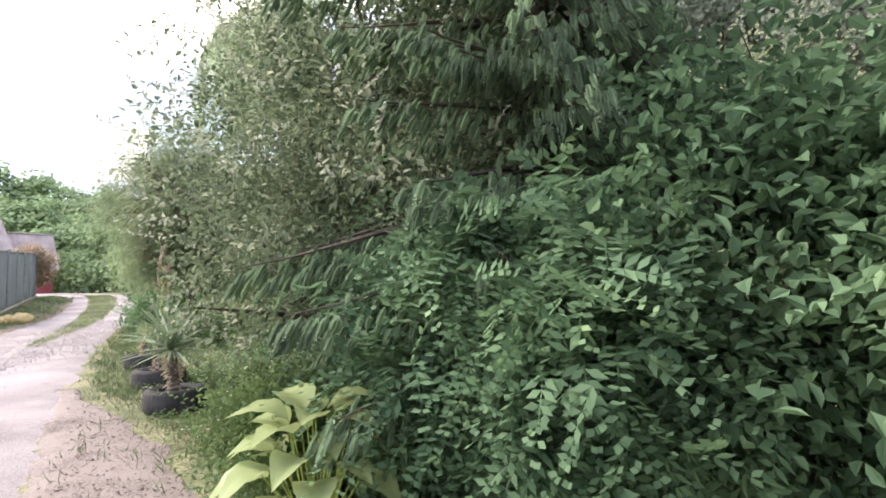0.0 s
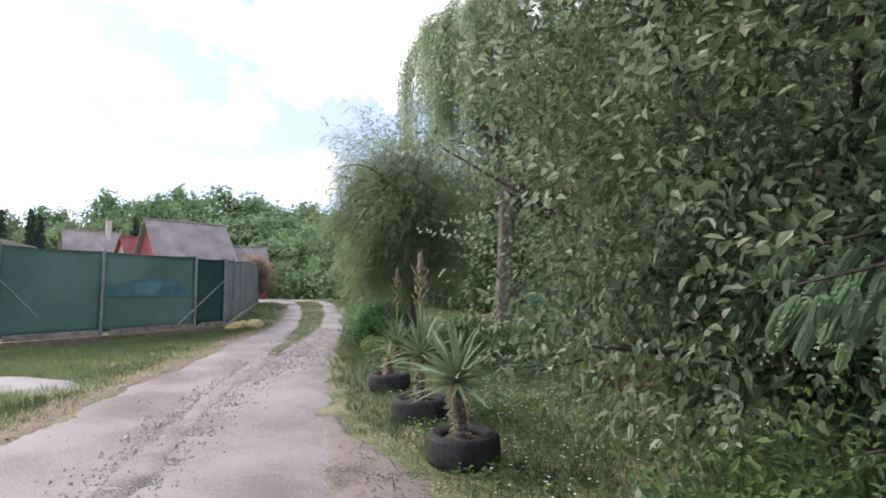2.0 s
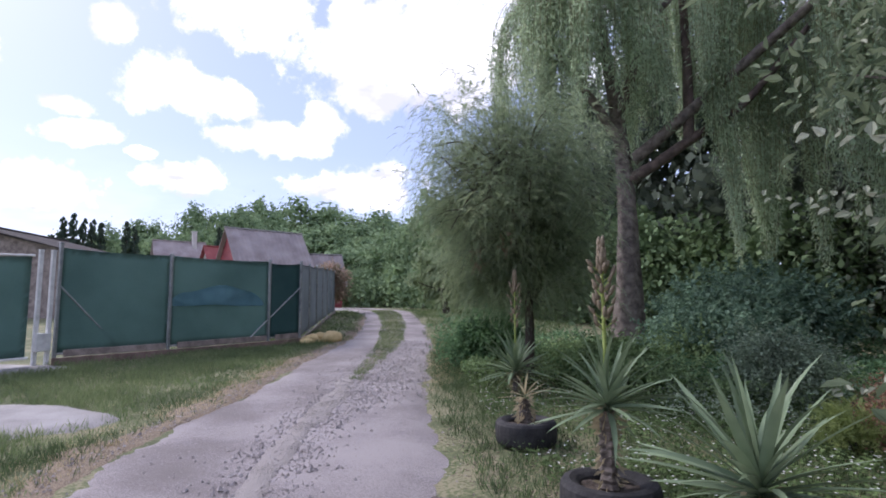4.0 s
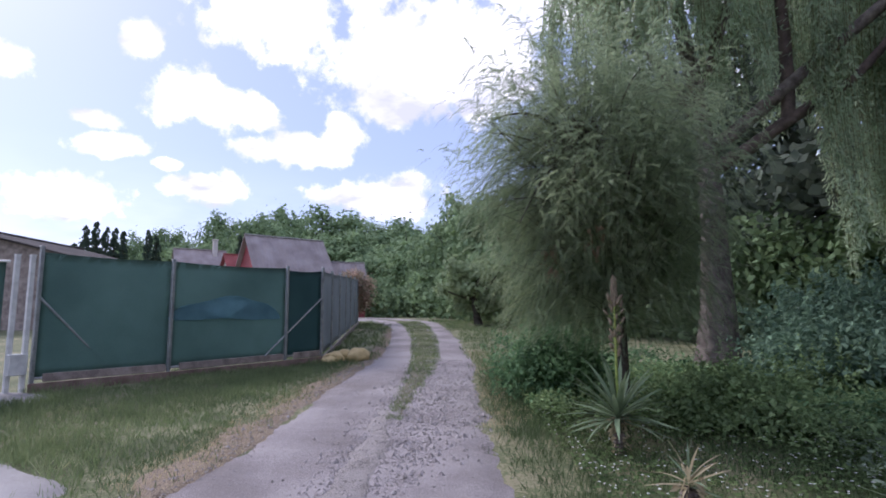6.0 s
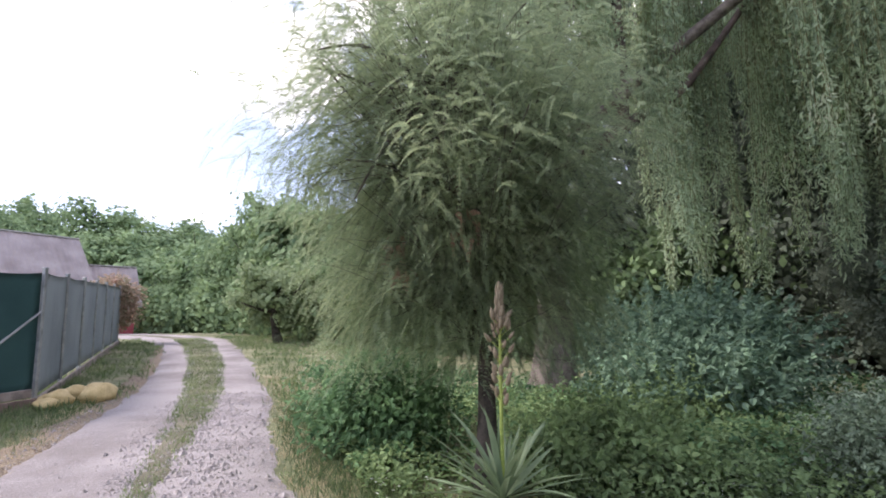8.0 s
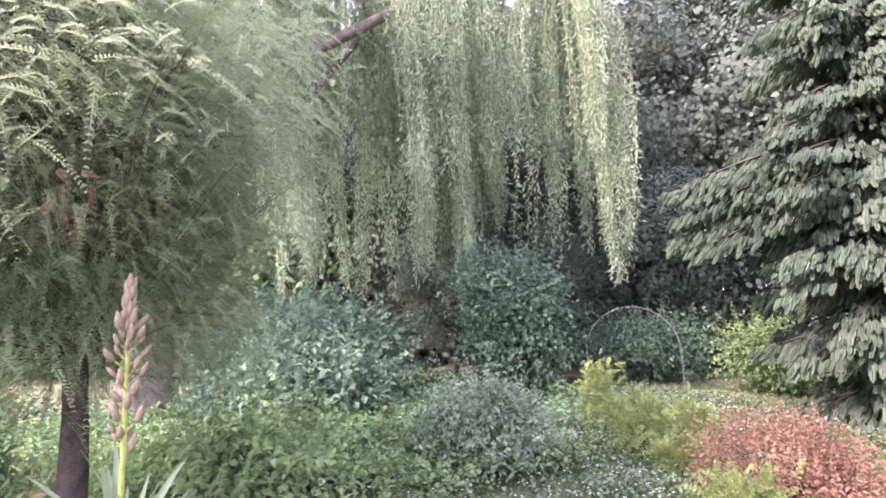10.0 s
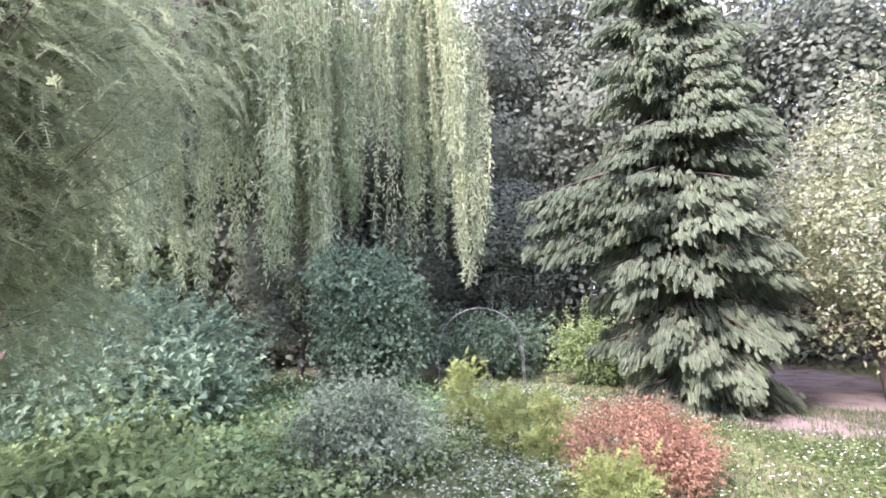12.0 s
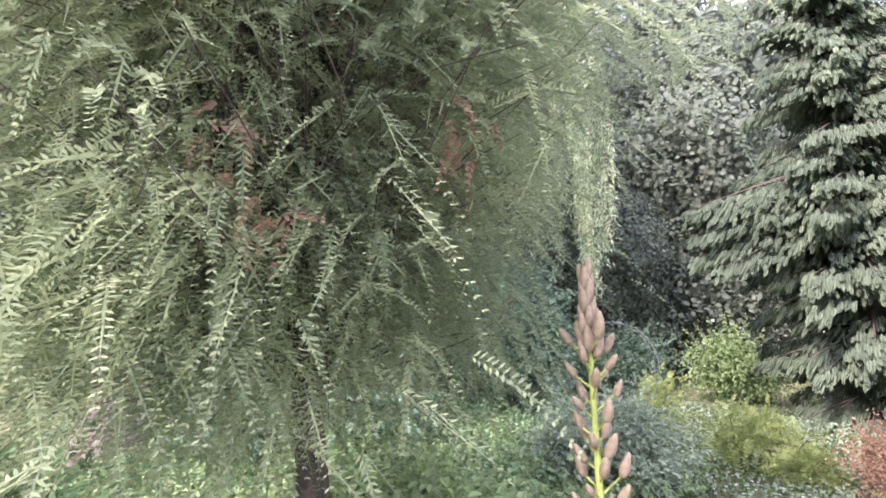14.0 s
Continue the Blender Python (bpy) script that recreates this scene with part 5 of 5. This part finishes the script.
# ---- houses ----
def house(name, x, y, rz, L, W, wall_h, ridge_h, wall_m, gable_m, roof_m, label, ribs=0.0, chimney=None, overhang=0.35):
    """Ridge along local x; walls with thickness, two roof slopes with ribs, windows and a door."""
    e = thing(name, x, y, gzf(x, y), label, "house", rz=rz)
    for sx, nm in ((-1, "gable_wall"), (1, "gable_wall")):
        bm = bmesh.new()
        prof = [(-W / 2, -0.3), (W / 2, -0.3), (W / 2, wall_h), (0, ridge_h - 0.08), (-W / 2, wall_h)]
        a = [bm.verts.new((sx * L / 2, p, z)) for p, z in prof]; b = [bm.verts.new((sx * (L / 2 - 0.25), p, z)) for p, z in prof]
        bm.faces.new(a); bm.faces.new(b[::-1])
        for i in range(5):
            bm.faces.new((a[i], b[i], b[(i + 1) % 5], a[(i + 1) % 5]))
        bmesh.ops.recalc_face_normals(bm, faces=bm.faces[:])
        part(nm, bm, gable_m, e)
    for sy in (-1, 1):
        bm = bmesh.new()
        box(bm, -L / 2 + 0.25, min(sy * W / 2, sy * (W / 2 - 0.25)), -0.3, L / 2 - 0.25, max(sy * W / 2, sy * (W / 2 - 0.25)), wall_h)
        part("wall", bm, wall_m, e)
        bm = bmesh.new()
        s = (ridge_h - wall_h) / (W / 2)
        y1 = sy * (W / 2 + overhang); z1 = wall_h - s * overhang
        n = int((L + 2 * overhang) / 0.09) if ribs else 2
        topv, botv = [], []
        for i in range(n + 1):
            xx = -L / 2 - overhang + (L + 2 * overhang) * i / n
            dz = ribs * (0.5 + 0.5 * math.sin(i * math.pi / 2)) if ribs else 0
            topv.append((bm.verts.new((xx, 0, ridge_h + 0.06 + dz)), bm.verts.new((xx, y1, z1 + 0.06 + dz))))
            botv.append((bm.verts.new((xx, 0, ridge_h)), bm.verts.new((xx, y1, z1))))
        for i in range(n):
            bm.faces.new((topv[i][0], topv[i][1], topv[i + 1][1], topv[i + 1][0]))
            bm.faces.new((botv[i][0], botv[i + 1][0], botv[i + 1][1], botv[i][1]))
            bm.faces.new((topv[i][1], botv[i][1], botv[i + 1][1], topv[i + 1][1]))
        for i in (0, n):
            bm.faces.new((topv[i][0], botv[i][0], botv[i][1], topv[i][1]))
        bmesh.ops.recalc_face_normals(bm, faces=bm.faces[:])
        part("roof", bm, roof_m, e)
    bm = bmesh.new()
    box(bm, -L / 2 - overhang, -0.12, ridge_h + 0.03, L / 2 + overhang, 0.12, ridge_h + 0.14, 0.03)
    part("ridge_cap", bm, M_PAD if ribs else roof_m, e)
    if chimney:
        bm = bmesh.new()
        cx, ch = chimney
        box(bm, cx - 0.25, -0.6, ridge_h - 0.8, cx + 0.25, -0.1, ridge_h + ch, 0.02)
        box(bm, cx - 0.31, -0.66, ridge_h + ch, cx + 0.31, -0.04, ridge_h + ch + 0.12, 0.02)
        part("chimney", bm, M_PLASTER, e)
    return e


house("cottage", -34.6, 35.8, 66, 5.8, 6.2, 2.4, 6.3, M_WALLRED, M_WALLRED, M_ROOF, "red boarded cottage with a steep ribbed roof", 0.05)
house("shed", -32.3, 40.2, 48, 3.0, 4.0, 2.2, 4.6, M_WALLRED, M_WALLRED, M_ROOF, "low brown-roofed annex beside the cottage", 0.05)
house("small_house", -44.8, 41.0, 72, 3.6, 4.6, 2.6, 6.0, M_WALLRED, M_PLASTER, M_ROOFRED, "small house with a red roof", 0.0)
house("white_house", -57.0, 45.4, 62, 5.0, 5.6, 4.0, 7.8, M_PLASTER, M_PLASTER, M_ROOF, "pale plastered house with a chimney", 0.0, (1.5, 1.2))
house("hall", -35.6, 18.4, 120, 9, 12, 2.8, 4.35, M_BOARD, M_BOARD, M_DARKROOF, "long low hall with a dark roof", 0.0)
broadleaf("flowering_shrub", -20.0, 25.6, "pinkish orange flowering shrub at the end of the fence", "shrub", M_BLOSSOM, M_BARK_DARK, 3000, 2.9, (0.8, 0.8, 1.3), 0.14, 0.1, 90, 0.2, 240, 0.05, 1.6, 5, 0.2)

# ---- thickets that close the woods near the ground ----
def thicket(line, n, height, depth, leaf, material, label, seed):
    rng = np.random.default_rng(seed)
    p = np.array(line, float); d = np.r_[0, np.cumsum(np.linalg.norm(np.diff(p, axis=0), axis=1))]
    t = rng.uniform(0, d[-1], n)
    q = np.stack([np.interp(t, d, p[:, k]) for k in range(2)], 1) + rng.normal(0, depth, (n, 2))
    top = height * (0.65 + 0.5 * np.array([noise.noise((a * 0.5, b * 0.5, 1.0)) for a, b in q]))
    c = np.concatenate([q, (gz(q[:, 0], q[:, 1]) + top * rng.uniform(0, 1, n) ** 0.75)[:, None]], 1)
    dd = rng.normal(0, 0.8, (n, 3)) - [0, 0, 0.3]
    v, f = blades(c, dd, rng.normal(0, 0.6, (n, 3)) + [0, 0, 1.0], leaf * rng.uniform(0.6, 1.3, n), leaf * 0.7)
    return tagged(part_mesh("thicket", mesh_from("thicket", v, f, material)), label, "undergrowth", kind="stuff")


thicket(((-62, 58), (-46, 51), (-31, 45), (-21, 39.5), (-14, 31.5)), 26000, 4.0, 1.2, 0.42, M_WOODS, "leafy thicket along the far side of the lane", 400)
thicket(((-140, 70), (-110, 68), (-80, 66), (-60, 60)), 12000, 6.0, 2.0, 0.9, M_WOODS, "far thicket behind the houses", 403)
thicket(((-13.5, 31), (-9.5, 26.5), (-4.5, 24), (2, 21.5)), 30000, 5.6, 0.9, 0.26, M_WOODS, "leafy thicket at the woodland edge", 401)
thicket(((2, 21), (6.5, 17), (9.5, 13), (10.5, 9), (10.0, 4), (6, -1), (2.5, -2.5)), 34000, 4.2, 0.9, 0.2, M_WOODS_SHADED, "thicket behind the garden with shade put into its dark leaf colour", 402)
thicket(((0, 31), (9, 26), (17, 20), (19.5, 12), (18, 4), (12, -4)), 48000, 15.0, 1.4, 0.34, M_WOODS_SHADED, "tall wood closing off the garden with shade put into its leaf colour", 404)


def weeds(n, rect, height, leaf, material, label, seed, keep=None):
    """Low leafy weeds that run together between the shrubs."""
    rng = np.random.default_rng(seed)
    p = scatter(rng, n, *rect)
    p = p[on_road(p)[0] < -0.55]
    if keep is not None:
        p = p[keep(p)]
    top = height * np.array([0.45 + 0.6 * max(0, noise.noise((a * 1.1, b * 1.1, 7.0)) + 0.3) + 0.25 * noise.noise((a * 3.5, b * 3.5, 2.0)) for a, b in p])
    c = np.concatenate([p, (gz(p[:, 0], p[:, 1]) + np.maximum(0.01, top) * rng.uniform(0, 1, len(p)) ** 0.6)[:, None]], 1)
    d = rng.normal(0, 0.8, (len(p), 3)) * [1, 1, 0.5]
    v, f = leaves(c, d, rng.normal(0, 0.4, (len(p), 3)) + [0, 0, 1.0], leaf * rng.uniform(0.5, 1.3, len(p)), leaf * 0.6)
    return tagged(part_mesh("undergrowth", mesh_from("undergrowth", v, f, material)), label, "undergrowth", kind="stuff")


# ---- grass, clover, gravel ----
def on_road(p):
    """Signed distance into the road, metres (positive inside), and inside the crown strip."""
    i = np.argmin(((p[:, None, :2] - mid[None, ::4]) ** 2).sum(-1), 1) * 4
    u = ((p[:, :2] - mid[i]) * wdir[i]).sum(-1)
    return np.linalg.norm(RR[i] - RL[i], axis=1) / 2 - np.abs(u), half[i, 0] - np.abs(u - shift[i, 0]), u


def scatter(rng, n, x0, y0, x1, y1):
    p = np.stack([rng.uniform(x0, x1, n), rng.uniform(y0, y1, n)], 1)
    k = np.array([noise.noise((a * 0.8, b * 0.8, 5.0)) for a, b in p])
    return p[k > rng.uniform(-0.75, 0.25, n)]


def grass(name, n, rect, hgt, material, label, seed, inside=False, width=0.007, keep=None):
    rng = np.random.default_rng(seed)
    p = scatter(rng, n, *rect)
    r, s, u = on_road(p)
    p = p[(s > 0.03) & (r > 0)] if inside else p[r < rng.normal(-0.05, 0.09, len(p))]
    for cx, cy, rx, ry, rot in ((-10.4, 6.55, 1.5, 0.68, 0.25), (-15.2, 8.4, 1.9, 0.6, 0.35)):
        dx, dy = p[:, 0] - cx, p[:, 1] - cy
        q = ((dx * math.cos(rot) + dy * math.sin(rot)) / rx) ** 2 + ((dy * math.cos(rot) - dx * math.sin(rot)) / ry) ** 2
        p = p[q > rng.uniform(0.75, 1.1, len(p))]
    if keep is not None:
        p = p[keep(p, rng)]
    k = np.repeat(np.arange(len(p)), 4)
    q = p[k] + rng.normal(0, 0.025, (len(k), 2))
    c = np.concatenate([q, gz(q[:, 0], q[:, 1])[:, None] - 0.01], 1)
    d = np.concatenate([rng.normal(0, 0.42, (len(k), 2)), np.ones((len(k), 1))], 1)
    v, f = blades(c, d, rng.normal(0, 1, (len(k), 3)) * [1, 1, 0.2], hgt * rng.uniform(0.4, 1.4, len(k)), width)
    return tagged(part_mesh(name, mesh_from(name, v, f, material)), label, "grass", kind="stuff")


no_dirt = lambda p, rng: (on_road(p)[0] < -np.interp(p[:, 1], [3, 5, 6, 7, 8.5], [1.05, 0.65, 0.22, 0.06, 0.0]) * rng.uniform(0.75, 1.15, len(p))) | (rng.uniform(0, 1, len(p)) < 0.12)
grass("verge_grass", 30000, (-13.5, 2, -6, 16), 0.08, M_GRASS, "short patchy grass on the lane verge", 300, keep=lambda p, rng: (on_road(p)[0] < -0.35) | (rng.uniform(0, 1, len(p)) < 0.3))
grass("tall_grass", 46000, (-14.5, 4, -7.5, 17), 0.13, M_LANEGRASS, "taller dark green grass towards the fence", 306, keep=lambda p, rng: (on_road(p)[0] < -rng.uniform(0.7, 1.3, len(p))) & (np.array([noise.noise((a * 0.55, b * 0.55, 9.0)) for a, b in p]) > rng.uniform(-0.5, 0.3, len(p))))
grass("verge_grass", 44000, (-8.5, 3, 3.5, 17), 0.12, M_LUSHSHADE, "lush grass beside the lane, with tree shade put into its colour", 301, keep=no_dirt)
grass("verge_grass", 14000, (-21, 14, -7, 31), 0.14, M_GRASS, "grass along the climbing lane", 302, width=0.014)
grass("dry_grass", 42000, (-13, 3, -6.5, 18), 0.055, M_DRYGRASS, "dry straw-coloured grass at the lane edge", 303, keep=lambda p, rng: on_road(p)[0] > -rng.uniform(0.1, 0.75, len(p)))
grass("crown_grass", 130000, (-19, 10.2, -7, 30), 0.085, M_LANEGRASS, "grass on the crown of the lane", 304, True, 0.01)
off_path = lambda p, rng: ((p[:, 0] - 5.4) / 4.3) ** 2 + ((p[:, 1] - 8.0) / 1.75) ** 2 > rng.uniform(0.75, 1.1, len(p))
grass("garden_grass", 16000, (-5, 6, 9, 15), 0.08, M_GRASS, "garden lawn grass", 305, width=0.012, keep=off_path)


def clover(n, rect, seed):
    rng = np.random.default_rng(seed)
    p = scatter(rng, n, *rect)
    p = p[on_road(p)[0] < -0.55]
    p = p[no_dirt(p, rng) & off_path(p, rng)]
    c = np.concatenate([p, gz(p[:, 0], p[:, 1])[:, None] + rng.uniform(0.02, 0.1, (len(p), 1))], 1)
    an = rng.uniform(0, 6.28, len(p))
    d = np.stack([np.cos(an), np.sin(an), 0.15 + 0 * an], 1)
    v, f = leaves(c, d, np.array([0, 0, 1.0]) + rng.normal(0, 0.3, (len(p), 3)), rng.uniform(0.025, 0.05, len(p)), 0.03, 0.1)
    tagged(part_mesh("clover", mesh_from("clover", v, f, M_CLOVER)), "low clover and weeds in the grass", "weeds", kind="stuff")
    m = len(p) // 14
    q = c[rng.choice(len(c), m, False)] + [0, 0, 0.03]
    parts_ = [leaves(q, np.stack([np.cos(a + rng.normal(0, .2, m)), np.sin(a + rng.normal(0, .2, m)), 0.2 + 0 * q[:, 0]], 1), np.tile([0, 0, 1.0], (m, 1)), 0.014, 0.010) for a in (0, 1.57, 3.14, 4.71)]
    v, f = merge(parts_)
    tagged(part_mesh("white_flowers", mesh_from("white_flowers", v, f, M_PETAL)), "tiny white clover flowers", "flowers", kind="stuff")


clover(64000, (-6.5, 4.2, 2.0, 12.5), 310)
clover(14000, (-4, 7, 4, 12), 311)


def gravel(n, rect, seed, size, cond, name="gravel"):
    rng = np.random.default_rng(seed)
    p = np.stack([rng.uniform(rect[0], rect[2], n), rng.uniform(rect[1], rect[3], n)], 1)
    r, s, u = on_road(p)
    p = p[cond(r, s, u, p, rng)]
    k = len(p)
    base = np.array([(1, 0, 0), (-1, 0, 0), (0, 1, 0), (0, -1, 0), (0, 0, 0.8), (0, 0, -0.8)], float)
    tri_ = np.array([(0, 2, 4), (2, 1, 4), (1, 3, 4), (3, 0, 4)])
    sz = size * rng.lognormal(0, 0.4, k)[:, None, None]
    v = base[None] * rng.uniform(0.6, 1.2, (k, 6, 1)) * sz
    an = rng.uniform(0, 6.28, k); ca, sa = np.cos(an)[:, None], np.sin(an)[:, None]
    v = np.stack([v[..., 0] * ca - v[..., 1] * sa, v[..., 0] * sa + v[..., 1] * ca, v[..., 2]], -1)
    z = gz(p[:, 0], p[:, 1]) + 0.036
    v += np.concatenate([p, (z - 0.01)[:, None]], 1)[:, None]
    f = (np.arange(k) * 6)[:, None, None] + tri_[None]
    return tagged(part_mesh(name, mesh_from(name, v.reshape(-1, 3), f.reshape(-1, 3), M_PEBBLE)), "loose pale gravel stones on the lane", "gravel", kind="stuff")


gravel(90000, (-12, 2, -1.5, 15), 320, 0.012, lambda r, s, u, p, rng: (r > 0) & (s > -np.abs(rng.normal(0, 0.16, len(r)))))
gravel(30000, (-12, 1, -1.5, 15), 321, 0.007, lambda r, s, u, p, rng: (r > 0) & (rng.uniform(0, 1, len(r)) < 0.3))
gravel(70000, (-12, 4, -3, 16), 322, 0.013, lambda r, s, u, p, rng: (r > 0.05) & (rng.uniform(0, 1, len(r)) < np.exp(-((u - np.interp(p[:, 1], [6, 8, 10], [0.02, 0.1, 0.5])) / np.interp(p[:, 1], [6, 8, 10], [0.24, 0.32, 0.55])) ** 2) * np.interp(p[:, 1], [3, 7, 9], [0.25, 0.5, 0.9])))
gravel(26000, (-12, 3.5, -3, 13), 323, 0.021, lambda r, s, u, p, rng: (r > 0.05) & (rng.uniform(0, 1, len(r)) < np.exp(-((u - np.interp(p[:, 1], [6, 8, 10], [0.02, 0.1, 0.5])) / np.interp(p[:, 1], [6, 8, 10], [0.2, 0.3, 0.5])) ** 2) * np.interp(p[:, 1], [3, 7, 9], [0.06, 0.15, 0.35])))
gravel(26000, (-13, 1, -5, 15), 324, 0.012, lambda r, s, u, p, rng: (r < 0.12) & (r > -0.2) & (u < 0))
weeds(26000, (-7.2, 10.6, -1.0, 15.5), 0.5, 0.065, M_LIGHTSHRUB, "light green weeds between the garden shrubs", 500)
weeds(20000, (-7.0, 11.5, 1.5, 17.5), 0.5, 0.085, M_SHRUB, "mid green leafy undergrowth in the garden", 501)
weeds(9000, (-3.5, 9.5, 3.0, 13.0), 0.3, 0.05, M_GREYSHRUB, "low grey-green ground cover", 502)
weeds(9000, (-1.6, 3.2, 1.5, 5.0), 0.35, 0.05, M_SHRUB, "low leafy weeds below the spruce", 503)


def litter(n, seed):
    rng = np.random.default_rng(seed)
    p = np.stack([rng.uniform(-6, 0.5, n), rng.uniform(0.5, 8.5, n)], 1)
    r = on_road(p)[0]
    p = p[(r < 0.05) & (r > -1.25)]
    c = np.concatenate([p, gz(p[:, 0], p[:, 1])[:, None] + 0.024], 1)
    an = rng.uniform(0, 6.28, len(p))
    v, f = leaves(c, np.stack([np.cos(an), np.sin(an), rng.uniform(0, 0.35, len(p))], 1), rng.normal(0, 0.3, (len(p), 3)) + [0, 0, 1.0], rng.uniform(0.012, 0.04, len(p)), 0.014)
    tagged(part_mesh("leaf_litter", mesh_from("leaf_litter", v, f, M_LITTER)), "dry brown leaf litter on the bare dirt", "litter", kind="stuff")


litter(16000, 330)
